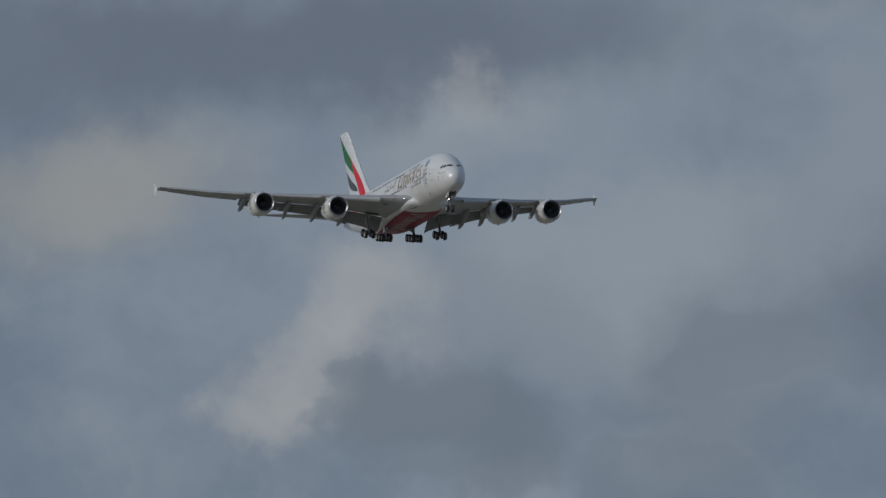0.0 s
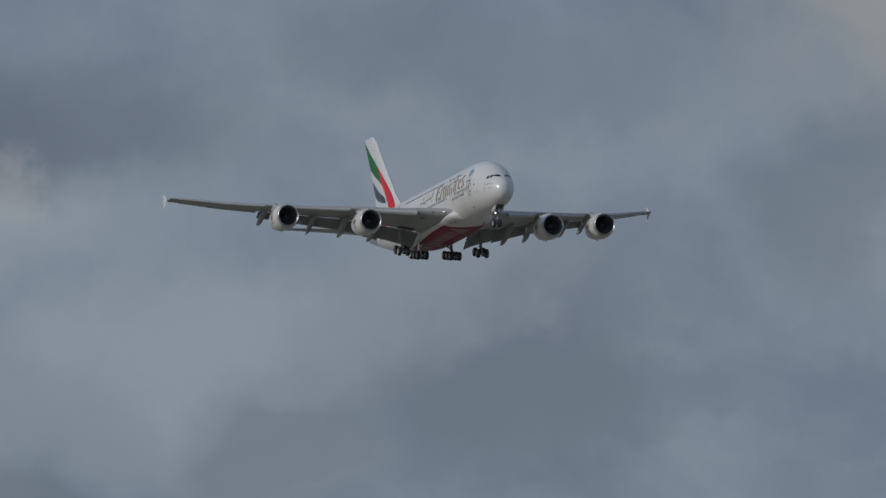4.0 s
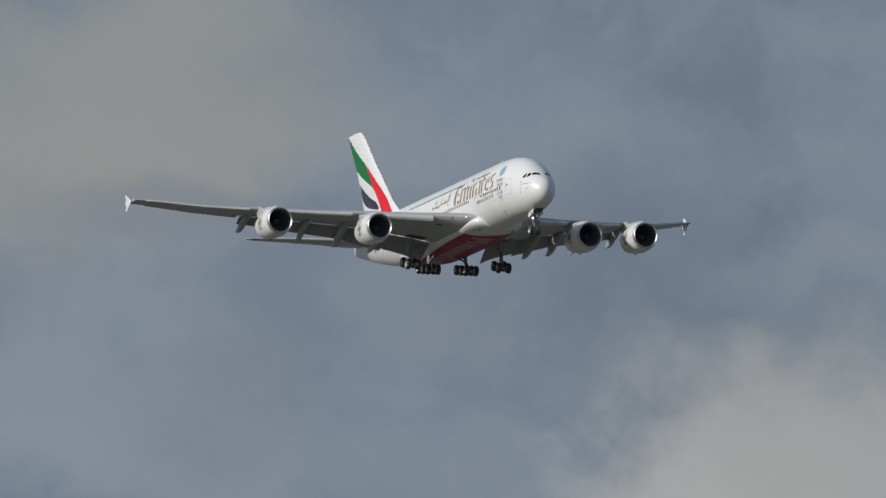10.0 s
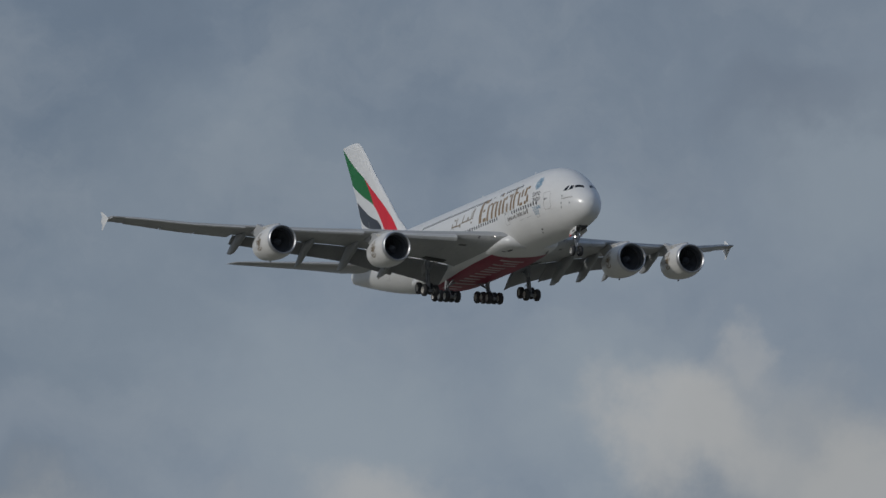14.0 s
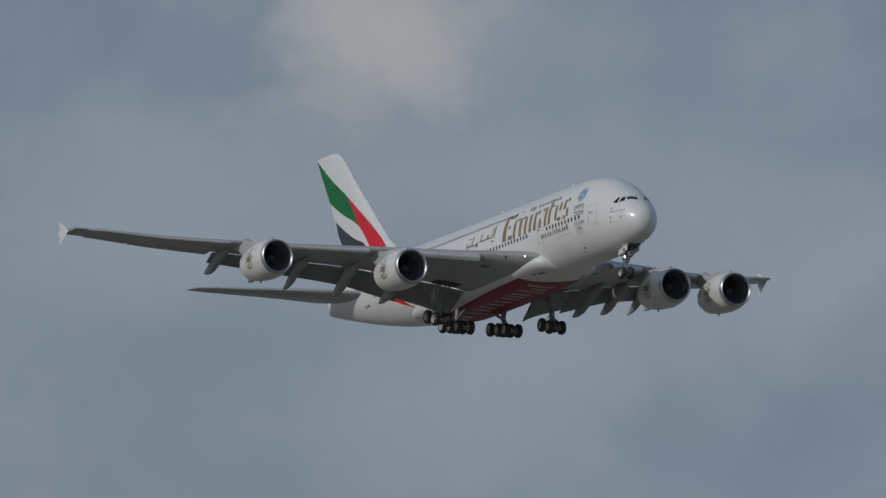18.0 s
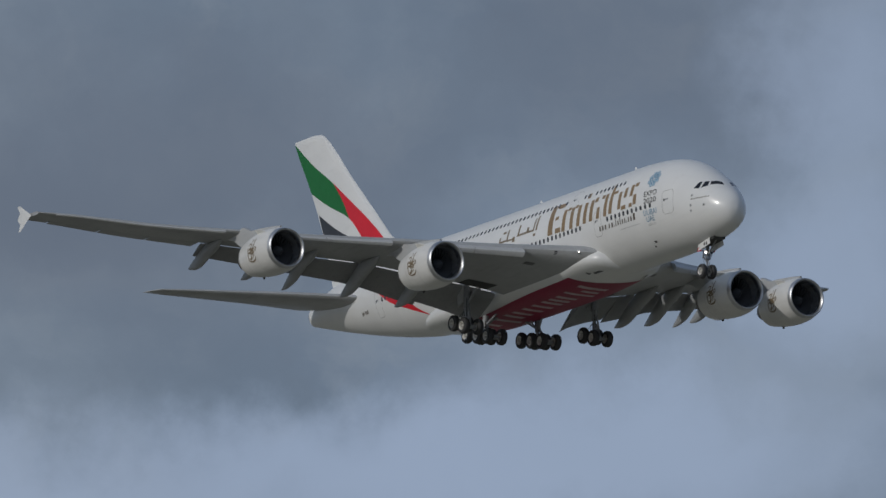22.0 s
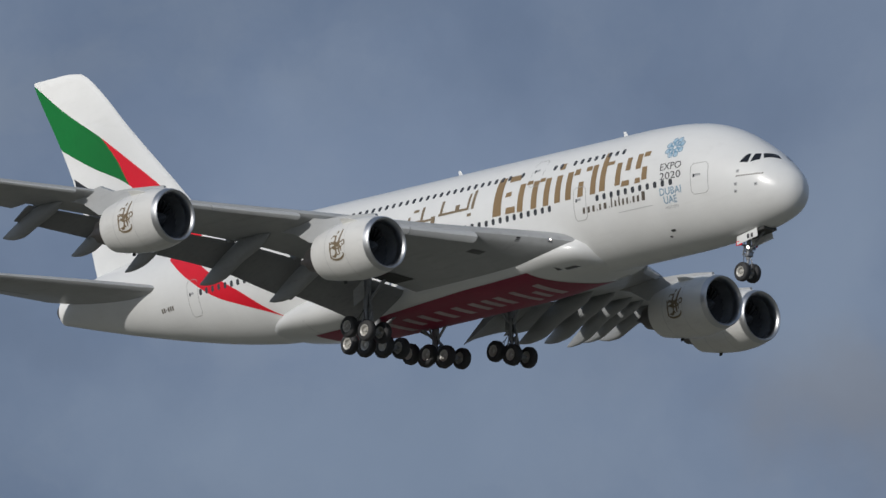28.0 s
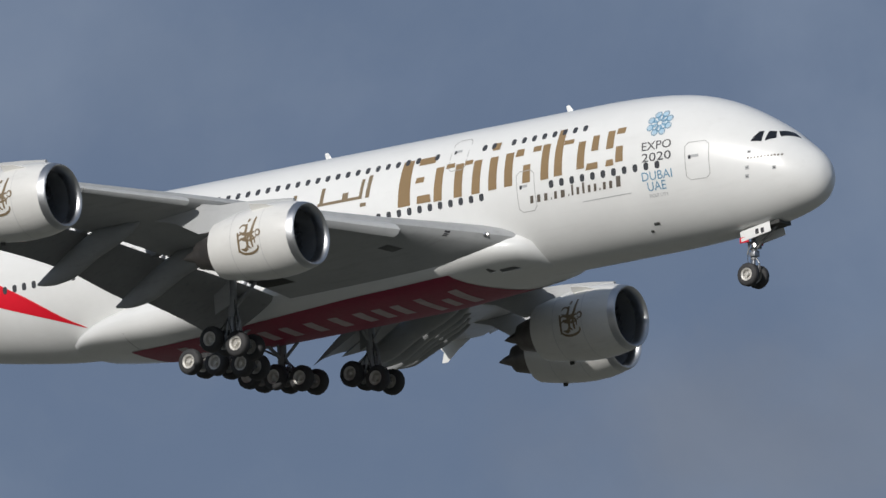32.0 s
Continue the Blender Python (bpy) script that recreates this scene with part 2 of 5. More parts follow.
WHITE = surface("white_gloss_paint", (0.78, 0.785, 0.775), 0.32, coat=0.35, vary=0.025, scale=0.35, dirt=(0.42, 0.41, 0.38), dirt_scale=0.6, dirt_amount=0.12)
COWL = surface("white_cowl_paint", (0.74, 0.735, 0.71), 0.34, coat=0.3, vary=0.03, scale=0.6, dirt=(0.36, 0.34, 0.31), dirt_scale=0.5, dirt_amount=0.2)
WING_GREY = surface("wing_grey_paint", (0.38, 0.39, 0.395), 0.42, coat=0.1, vary=0.06, scale=0.3, dirt=(0.16, 0.16, 0.16), dirt_scale=0.5, dirt_amount=0.35)
SLAT_GREY = surface("slat_light_grey", (0.46, 0.47, 0.475), 0.35, coat=0.1, vary=0.05, scale=0.4, dirt=(0.22, 0.22, 0.22), dirt_amount=0.25)
FLAP_GREY = surface("flap_grey", (0.25, 0.255, 0.26), 0.5, vary=0.08, scale=0.4, dirt=(0.1, 0.1, 0.1), dirt_amount=0.4)
FAIRING_GREY = surface("fairing_grey", (0.32, 0.33, 0.335), 0.42, vary=0.06, scale=0.5, dirt=(0.14, 0.14, 0.14), dirt_amount=0.35)
RED = surface("flag_red_paint", (0.70, 0.007, 0.024), 0.42, coat=0.08, vary=0.04, scale=0.4)
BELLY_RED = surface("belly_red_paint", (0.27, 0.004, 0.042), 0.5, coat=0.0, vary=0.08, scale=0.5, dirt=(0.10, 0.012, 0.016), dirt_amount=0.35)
GREEN = surface("flag_green_paint", (0.0, 0.155, 0.026), 0.45, coat=0.05, vary=0.04, scale=0.4)
BLACK = surface("flag_black_paint", (0.018, 0.018, 0.022), 0.35, coat=0.3, vary=0.05, scale=0.4)
GOLD = surface("gold_livery_paint", (0.27, 0.18, 0.088), 0.38, coat=0.2, vary=0.06, scale=0.6)
BROWN = surface("dark_bronze_marking", (0.12, 0.10, 0.08), 0.45, vary=0.06)
BRONZE = surface("bronze_emblem_paint", (0.22, 0.165, 0.10), 0.42, coat=0.2, vary=0.08)
INK = surface("dark_marking", (0.035, 0.035, 0.04), 0.5, vary=0.05)
BLUE = surface("blue_marking", (0.12, 0.28, 0.42), 0.45, vary=0.05)
PALE_BLUE = surface("pale_blue_marking", (0.42, 0.58, 0.70), 0.45, vary=0.05)
PALE_MARK = surface("pale_grey_marking", (0.42, 0.43, 0.44), 0.5, vary=0.05)
BELLY_MARK = surface("faded_white_marking", (0.50, 0.40, 0.41), 0.5, vary=0.12, dirt=(0.2, 0.05, 0.06), dirt_amount=0.4)
SEAM = surface("panel_seam", (0.38, 0.38, 0.375), 0.6, vary=0.05)
FAINT = surface("faint_panel_line", (0.6, 0.6, 0.59), 0.5, vary=0.03)
GLASS = surface("dark_window_glass", (0.012, 0.013, 0.016), 0.06, coat=0.5, vary=0.1)
PORT = surface("cabin_window_pane", (0.06, 0.062, 0.068), 0.1, coat=0.3, vary=0.1)
METAL = surface("polished_lip_metal", (0.6, 0.61, 0.63), 0.42, metal=1.0, vary=0.04)
STEEL = surface("gear_steel", (0.34, 0.35, 0.37), 0.38, metal=0.7, vary=0.12, scale=2.0)
GEAR_PAINT = surface("gear_grey_paint", (0.27, 0.28, 0.29), 0.4, vary=0.1, scale=2.0, dirt=(0.1, 0.09, 0.08), dirt_amount=0.4)
RUBBER = surface("tyre_rubber", (0.04, 0.04, 0.042), 0.75, vary=0.2, scale=2.0, bump=0.2)
HUB = surface("wheel_hub_alloy", (0.60, 0.585, 0.55), 0.42, metal=0.15, vary=0.15, scale=3.0)
BAY = surface("wheel_bay_dark", (0.06, 0.062, 0.06), 0.7, vary=0.2)
DIM = surface("recessed_grey_panel", (0.13, 0.132, 0.135), 0.6, vary=0.15, scale=1.5)
DUCT = surface("inlet_duct_liner", (0.19, 0.195, 0.205), 0.5, vary=0.06, scale=1.5)
FAN = surface("fan_blade_titanium", (0.11, 0.115, 0.125), 0.5, metal=0.2, vary=0.1)
HOT = surface("heat_stained_metal", (0.14, 0.13, 0.125), 0.4, metal=0.8, vary=0.15, scale=1.5)
LAMP = glowing("landing_lamp_glow", (1.0, 0.9, 0.82), 4.0)
GRASS = surface("dry_mown_grass", (0.152, 0.148, 0.118), 0.9, vary=0.3, scale=0.02)
WALL_WHITE = surface("white_cladding", (0.8, 0.8, 0.79), 0.5, vary=0.03)
WALL_DARK = surface("dark_blue_grey", (0.05, 0.055, 0.075), 0.5, vary=0.06)


# share of light that each face of the added clouds holds back
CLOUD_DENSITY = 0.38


# ---- mesh helpers ----
def part(name, bm, material, parent, label="", smooth=35.0):
    """Links a bmesh as one mesh object under a thing or a part."""
    bmesh.ops.recalc_face_normals(bm, faces=bm.faces)
    data = bpy.data.meshes.new(name)
    bm.to_mesh(data)
    bm.free()
    return part_of(name, data, material, parent, label, smooth)


def part_of(name, data, material, parent, label="", smooth=35.0):
    if material and not data.materials:
        data.materials.append(material)
    if smooth:
        data.shade_smooth()
        data.set_sharp_from_angle(angle=radians(smooth))
    ob = new(name, data)
    ob.parent = parent
    if label:
        tagged(ob, label)
    return ob


def loft(rings, caps=True, closed=True):
    """A skin through rings of equal numbers of points."""
    bm = bmesh.new()
    rows = [[bm.verts.new(p) for p in ring] for ring in rings]
    for a, b in zip(rows, rows[1:]):
        count = len(a)
        for i in range(count if closed else count - 1):
            j = (i + 1) % count
            bm.faces.new((a[i], a[j], b[j], b[i]))
    if caps and closed:
        bm.faces.new(rows[0])
        bm.faces.new(rows[-1])
    return bm


def box(bm, size, m=Matrix.Identity(4), bevel=0.0):
    made = bmesh.ops.create_cube(bm, size=1.0, matrix=m @ Matrix.Diagonal((*size, 1)))
    if bevel:
        edges = {e for v in made["verts"] for e in v.link_edges}
        bmesh.ops.bevel(bm, geom=list(edges), offset=bevel, segments=2, affect="EDGES", profile=0.5)
    return bm


def rod(bm, a, b, r0, r1=None, sides=12):
    """A round bar from a to b."""
    a, b = Vector(a), Vector(b)
    m = Matrix.Translation((a + b) / 2) @ (b - a).to_track_quat("Z", "Y").to_matrix().to_4x4()
    bmesh.ops.create_cone(bm, cap_ends=True, segments=sides, radius1=r0, radius2=r0 if r1 is None else r1, depth=(b - a).length, matrix=m)
    return bm


def turned(profile, axis_at=(0, 0, 0), sides=48, aft=True):
    """A body of revolution round the x axis; profile is (distance aft, radius)."""
    rings = []
    for s, r in profile:
        rings.append([(axis_at[0] - s, axis_at[1] + r * math.cos(2 * math.pi * k / sides), axis_at[2] + r * math.sin(2 * math.pi * k / sides)) for k in range(sides)])
    return loft(rings, caps=False)


def between(table, s):
    """A smooth value from a short table of (station, value)."""
    xs = [row[0] for row in table]
    if s <= xs[0]:
        return table[0][1]
    if s >= xs[-1]:
        return table[-1][1]
    k = next(i for i in range(len(xs) - 1) if xs[i + 1] >= s)
    p = [table[max(0, min(len(table) - 1, k + d))] for d in (-1, 0, 1, 2)]
    h = p[2][0] - p[1][0]
    u = (s - p[1][0]) / h
    d1 = (p[2][1] - p[1][1]) / h
    d0 = (p[1][1] - p[0][1]) / (p[1][0] - p[0][0]) if p[1][0] > p[0][0] else d1
    d2 = (p[3][1] - p[2][1]) / (p[3][0] - p[2][0]) if p[3][0] > p[2][0] else d1
    m0 = 0 if d0 * d1 <= 0 else 2 * d0 * d1 / (d0 + d1)
    m1 = 0 if d1 * d2 <= 0 else 2 * d1 * d2 / (d1 + d2)
    if k == 0:
        m0 = d1
    a, b = p[1][1], p[2][1]
    return (2 * u**3 - 3 * u**2 + 1) * a + (u**3 - 2 * u**2 + u) * h * m0 + (3 * u**2 - 2 * u**3) * b + (u**3 - u**2) * h * m1


# ---- the ground ----
def build_ground():
    bm = bmesh.new()
    bmesh.ops.create_circle(bm, cap_ends=True, radius=4800, segments=96)
    data = bpy.data.meshes.new("ground")
    bm.to_mesh(data)
    bm.free()
    data.materials.append(GRASS)
    tagged(new("ground", data), "wide flat mown grass field reaching the horizon", "ground", kind="structure")


build_ground()

# ---- the aeroplane: nose at the origin, x ahead, y to port, z up ----
plane = tagged(new("airliner"), "white four-engined double-deck airliner with red, green and black tail, wheels lowered", "airplane")

TOP = ((0, -1.32), (0.12, -0.8), (0.3, -0.45), (0.6, -0.06), (1, 0.32), (1.6, 0.86), (2.1, 1.3), (3, 1.95), (4, 2.58), (5, 3.13), (6.5, 3.75), (8, 4.14), (10, 4.4), (12.5, 4.52), (50, 4.5), (58, 4.2), (64, 3.75), (67, 3.15), (69.1, 2.55))
BOTTOM = ((0, -1.5), (0.12, -1.98), (0.3, -2.3), (0.6, -2.62), (1, -2.86), (1.6, -3.08), (2.1, -3.22), (3, -3.42), (4, -3.56), (5, -3.67), (6.5, -3.79), (8, -3.86), (10, -3.9), (44, -3.95), (47, -3.85), (51, -3.35), (56, -2.42), (61, -1.3), (66, -0.05), (69.1, 0.78))
HALF = ((0, 0.05), (0.12, 0.5), (0.3, 0.8), (0.6, 1.1), (1, 1.4), (1.6, 1.73), (2.1, 1.94), (3, 2.2), (4, 2.48), (5, 2.74), (6.5, 3.06), (8, 3.29), (10, 3.48), (12.5, 3.57), (46, 3.57), (50, 3.42), (54, 3.08), (58, 2.6), (62, 2.0), (66, 1.3), (69.1, 0.66))


def hull(s, a, off=0.0, side=-1):
    """A point of the fuselage skin: station s, angle a from the top, on the given side."""
    top, low, half = between(TOP, s), between(BOTTOM, s), between(HALF, s)
    mid, high = (top + low) / 2, (top - low) / 2
    return Vector((0.5 - 1.018 * s, side * (half + off) * math.sin(a), mid + (high + off) * math.cos(a) - 0.18 + 0.0065 * s))


def hull_at(s, z, off=0.0, side=-1):
    """The same, by height."""
    top, low = between(TOP, s), between(BOTTOM, s)
    c = max(-1.0, min(1.0, (z - (top + low) / 2) / ((top - low) / 2)))
    return hull(s, math.acos(c), off, side)


def hull_frame(s, z, off=0.0, side=-1):
    """A frame on the skin: x along it, y up it, z outward."""
    p = hull_at(s, z, off, side)
    aft = (hull_at(s + 0.15, z, off, side) - hull_at(s - 0.15, z, off, side)).normalized() * side
    up = (hull_at(s, z + 0.1, off, side) - hull_at(s, z - 0.1, off, side)).normalized()
    up = aft.cross(up).cross(aft).normalized()
    return Matrix.Translation(p) @ Matrix((aft, up, aft.cross(up))).transposed().to_4x4()


def patch(outline_low, outline_high, s0, s1, steps=24, rows=10, off=0.012, side=-1):
    """A piece of skin between two curves of height z(s)."""
    bm = bmesh.new()
    grid = []
    for i in range(steps + 1):
        s = s0 + (s1 - s0) * i / steps
        a, b = outline_low(s), outline_high(s)
        grid.append([bm.verts.new(hull_at(s, a + (b - a) * j / rows, off, side)) for j in range(rows + 1)])
    for i in range(steps):
        for j in range(rows):
            bm.faces.new((grid[i][j], grid[i + 1][j], grid[i + 1][j + 1], grid[i][j + 1]))
    return bm


def strip(bm, points, wide, off=0.014, side=-1):
    """A thin line on the skin through points (s, z)."""
    for (s0, z0), (s1, z1) in zip(points, points[1:]):
        length = math.hypot(s1 - s0, z1 - z0)
        ns, nz = -(z1 - z0) / length * wide / 2, (s1 - s0) / length * wide / 2
        steps = max(1, int(length / 0.5))
        last = None
        for k in range(steps + 1):
            s, z = s0 + (s1 - s0) * k / steps, z0 + (z1 - z0) * k / steps
            pair = bm.verts.new(hull_at(s + ns, z + nz, off, side)), bm.verts.new(hull_at(s - ns, z - nz, off, side))
            if last:
                bm.faces.new((last[0], last[1], pair[1], pair[0]))
            last = pair
    return bm


def bar(bm, s_low, s_high, z0, z1, wide_low, wide_high, off=0.014, side=-1, steps=8):
    """A slanted bar on the skin, from its foot at (s_low, z0) to its head at (s_high, z1)."""
    last = None
    for k in range(steps + 1):
        u = k / steps
        s, w, z = s_low + (s_high - s_low) * u, wide_low + (wide_high - wide_low) * u, z0 + (z1 - z0) * u
        pair = bm.verts.new(hull_at(s + w / 2, z, off, side)), bm.verts.new(hull_at(s - w / 2, z, off, side))
        if last:
            bm.faces.new((last[0], last[1], pair[1], pair[0]))
        last = pair
    return bm


def build_fuselage():
    stations = [0.0, 0.05, 0.12, 0.2, 0.3, 0.45, 0.6, 0.8, 1.0, 1.3, 1.6, 1.85, 2.1, 2.5, 3.0, 3.5, 4, 4.5, 5, 5.75, 6.5, 7.25, 8, 9, 10, 11, 12.5]
    stations += [12.5 + 1.5 * k for k in range(1, 38)] + [69.1]
    rings = [[hull(s, 2 * math.pi * k / 72) for k in range(72)] for s in stations]
    body = part("fuselage", loft(rings), WHITE, plane, smooth=40)
    # exhaust of the auxiliary unit
    bm = turned(((-0.02, 0.63), (0.1, 0.6), (0.36, 0.5), (0.36, 0.40), (-0.3, 0.36)), (-69.83, 0, 1.94), 24)
    part("tail_exhaust", bm, HOT, plane, "dark metal exhaust at the tail cone")
    return body


fuselage = build_fuselage()


def build_belly():
    low = ((16.2, -3.9), (17.4, -3.98), (19, -4.08), (22, -4.25), (26, -4.4), (40, -4.42), (43, -4.26), (45, -4.06), (46.6, -3.85))
    wide = ((16.2, 0.9), (16.5, 2.25), (17.2, 3.1), (18.5, 3.66), (20.5, 3.9), (25, 4.0), (38, 4.05), (41, 3.95), (43.5, 3.72), (45.5, 3.3), (46.6, 2.5))
    middle = ((16.2, -3.0), (17.5, -2.88), (19, -2.8), (22, -2.75), (40, -2.75), (44, -2.95), (46.6, -3.35))
    rise = ((16.2, 0.5), (17, 1.15), (18.5, 1.75), (21, 1.9), (26, 1.5), (40, 1.5), (44, 1.2), (46.6, 0.5))

    def bulge(s):
        return between(((16, 0.95), (21, 0.85), (27, 0.72), (40, 0.72), (48, 0.9)), s)

    rings = []
    for i in range(50):
        s = 16.2 + 30.4 * i / 49
        b, w, m = between(low, s), between(wide, s), between(middle, s)
        ring = []
        for k in range(56):
            a = 2 * math.pi * k / 56
            x, z = math.sin(a), math.cos(a)
            p = 1.05 if z > 0 else bulge(s)
            ring.append((-s, w * math.copysign(abs(x) ** p, x), m + (between(rise, s) if z > 0 else m - b) * math.copysign(abs(z) ** p, z)))
        rings.append(ring)
    fairing = part("belly_fairing", loft(rings), WHITE, plane, "white bulged belly fairing at the wing roots", smooth=50)

    def under(s, u, off):
        """A point of the fairing's underside; u from -1 (starboard) to 1 (port)."""
        b, w, m = between(low, s), between(wide, s), between(middle, s)
        p = bulge(s)
        a = math.asin(max(-1.0, min(1.0, math.copysign(abs(u) ** (1 / p), u))))
        return Vector((-s, w * u, m - (m - b) * abs(math.cos(a)) ** p - off))

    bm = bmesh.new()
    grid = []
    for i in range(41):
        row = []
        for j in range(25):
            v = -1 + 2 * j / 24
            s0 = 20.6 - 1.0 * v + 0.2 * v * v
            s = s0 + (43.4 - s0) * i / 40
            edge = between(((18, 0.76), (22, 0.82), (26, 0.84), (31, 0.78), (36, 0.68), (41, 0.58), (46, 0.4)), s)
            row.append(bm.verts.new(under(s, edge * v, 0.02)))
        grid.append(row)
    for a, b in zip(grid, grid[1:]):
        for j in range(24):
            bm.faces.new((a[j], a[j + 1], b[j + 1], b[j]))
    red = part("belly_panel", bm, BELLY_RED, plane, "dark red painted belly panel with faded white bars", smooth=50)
    # faded marking, drawn as plain bars across the belly
    bm = bmesh.new()
    for s0, s1, u0, u1 in ((22.3, 22.9, -0.45, 0.3), (23.5, 24.0, -0.2, 0.25), (24.6, 25.1, -0.45, 0.3), (26.2, 26.8, -0.4, 0.12), (27.4, 28.0, -0.4, 0.12), (28.6, 29.2, -0.4, 0.12),
                           (30.2, 30.8, -0.4, 0.12), (31.8, 32.4, -0.4, 0.12), (33.4, 34.0, -0.4, 0.1), (34.8, 35.4, -0.4, 0.1), (36.6, 37.2, -0.4, 0.3), (38.6, 39.2, -0.4, 0.1), (40.0, 40.6, -0.4, 0.1)):
        row = [(bm.verts.new(under(s0 + 0.25 * k / 6, u0 + (u1 - u0) * k / 6, 0.035)), bm.verts.new(under(s1 + 0.25 * k / 6, u0 + (u1 - u0) * k / 6, 0.035))) for k in range(7)]
        for p, q in zip(row, row[1:]):
            bm.faces.new((p[0], p[1], q[1], q[0]))
    part("belly_marking", bm, BELLY_MARK, red, "faded white bars of a marking")
    # air inlets of the cooling packs, each with a raised lower lip
    for side in (-1, 1):
        for s0, s1, u0, u1 in ((17.9, 19.0, 0.60, 0.68), (19.2, 19.6, 0.66, 0.76)):
            bm = bmesh.new()
            bm.faces.new([bm.verts.new(under(s, side * u, 0.012)) for s, u in ((s0, u0), (s1, u0), (s1, u1), (s0 + 0.25, u1))])
            inlet = part("air_inlet", bm, DIM, fairing, "dark grey air inlet in the belly fairing")
            bm = bmesh.new()
            edge = [under(s0 + (s1 - s0) * k / 4, side * (u0 - 0.015), 0.03) for k in range(5)]
            for p, q in zip(edge, edge[1:]):
                rod(bm, p, q, 0.03, sides=6)
            part("inlet_lip", bm, WHITE, inlet)
    for side in (-1, 1):
        bm = bmesh.new()
        ring = [under(42.6, side * (0.05 + 0.9 * k / 12), 0.006) for k in range(13)]
        for p, q in zip(ring, ring[1:]):
            bm.faces.new([bm.verts.new(v) for v in (p, q, q - Vector((0.04, 0, 0)), p - Vector((0.04, 0, 0)))])
        part("panel_joint", bm, SEAM, fairing)


build_belly()


# wing: (y, leading edge x, leading edge z, chord, thickness, twist in degrees)
WING = ((2.6, -17.2, -2.45, 19.2, 0.125, 3.5), (3.6, -18.0, -2.3, 18.2, 0.13, 3.5), (5.4, -20.3, -1.85, 16.2, 0.125, 3.4), (7.4, -22.4, -1.5, 14.6, 0.12, 3.2), (11, -25.5, -0.95, 12.4, 0.115, 2.8),
        (14.8, -28.6, -0.35, 10.2, 0.11, 2.2), (20, -32.85, 0.35, 8.4, 0.105, 1.5), (25.7, -37.5, 1.25, 6.7, 0.1, 0.8), (32, -42.6, 2.3, 5.1, 0.1, 0.2), (37, -46.6, 3.4, 4.0, 0.1, -0.2), (39.3, -48.6, 3.82, 3.3, 0.1, -0.4))


def wing_at(y):
    return [between([(row[0], row[k]) for row in WING], y) for k in range(1, 6)]


def airfoil(u):
    """Half thickness of a section at u from 0 to 1, for a thickness of one."""
    return 5 * (0.2969 * math.sqrt(u) - 0.126 * u - 0.3516 * u**2 + 0.2843 * u**3 - 0.1015 * u**4)


def wing_point(y, u, upper, side=1, drop=0.0):
    """A point of the wing's skin at span y and fraction u of the chord."""
    x, z, chord, thick, twist = wing_at(y)
    t = math.radians(twist)
    h = airfoil(u) * thick * chord * (1 if upper else -0.85) + 0.018 * chord * math.sin(math.pi * min(1.0, u * 1.15)) * 0.6
    dx, dz = u * chord, h
    return Vector((x - dx * math.cos(t) - dz * math.sin(t), side * y, z - dx * math.sin(t) + dz * math.cos(t) - drop))


FLAP_U = 0.74


def wing_ring(y, side, u_end, count=14):
    us = [u_end * (k / count) ** 1.6 for k in range(count + 1)]
    return [wing_point(y, u, True, side) for u in reversed(us)] + [wing_point(y, u, False, side) for u in us[1:]]


def segment(name, side, y0, y1, material, parent, u0, u1, deflect, slide=0.0, lower=0.0, label="", steps=6, thick=1.0):
    """A movable trailing surface between two spans, turned down by deflect degrees."""
    rings = []
    for i in range(steps + 1):
        y = y0 + (y1 - y0) * i / steps
        x, z, chord, t, twist = wing_at(y)
        hinge = (wing_point(y, u0, True, side) + wing_point(y, u0, False, side)) / 2
        hinge.x -= slide * chord
        hinge.z -= lower * chord
        length = (u1 - u0) * chord
        h = (wing_point(y, u0 + 0.05, True, side) - wing_point(y, u0 + 0.05, False, side)).length * 0.62 * thick
        a = radians(deflect)
        ring = []
        shape = [(1.0, 0.0), (0.75, 0.30), (0.5, 0.55), (0.25, 0.72), (0.08, 0.55), (0.0, 0.05), (0.06, -0.3), (0.25, -0.38), (0.5, -0.3), (0.75, -0.15)]
        for px, pz in shape:
            dx, dz = px * length, pz * h
            ring.append((hinge.x - dx * math.cos(a) - dz * math.sin(a), side * y, hinge.z - dx * math.sin(a) + dz * math.cos(a)))
        rings.append(ring)
    return part(name, loft(rings), material, parent, label, smooth=40)


def slat(side, y0, y1, parent, steps=8):
    """A leading edge slat, slid ahead and down."""
    rings = []
    for i in range(steps + 1):
        y = y0 + (y1 - y0) * i / steps
        chord = wing_at(y)[2]
        shift = Vector((0.045 * chord, 0, -0.03 * chord))
        top = [wing_point(y, u, True, side) + shift for u in (0.14, 0.09, 0.05, 0.02, 0.006, 0.0)]
        low = [wing_point(y, u, False, side) + shift for u in (0.01, 0.03)]
        inner = [wing_point(y, u, True, side) + shift - Vector((0, 0, 0.02 * chord)) for u in (0.05, 0.10)]
        rings.append(top + low + inner)
    return part("slat", loft(rings), SLAT_GREY, parent, "light grey extended leading edge slat", smooth=40)


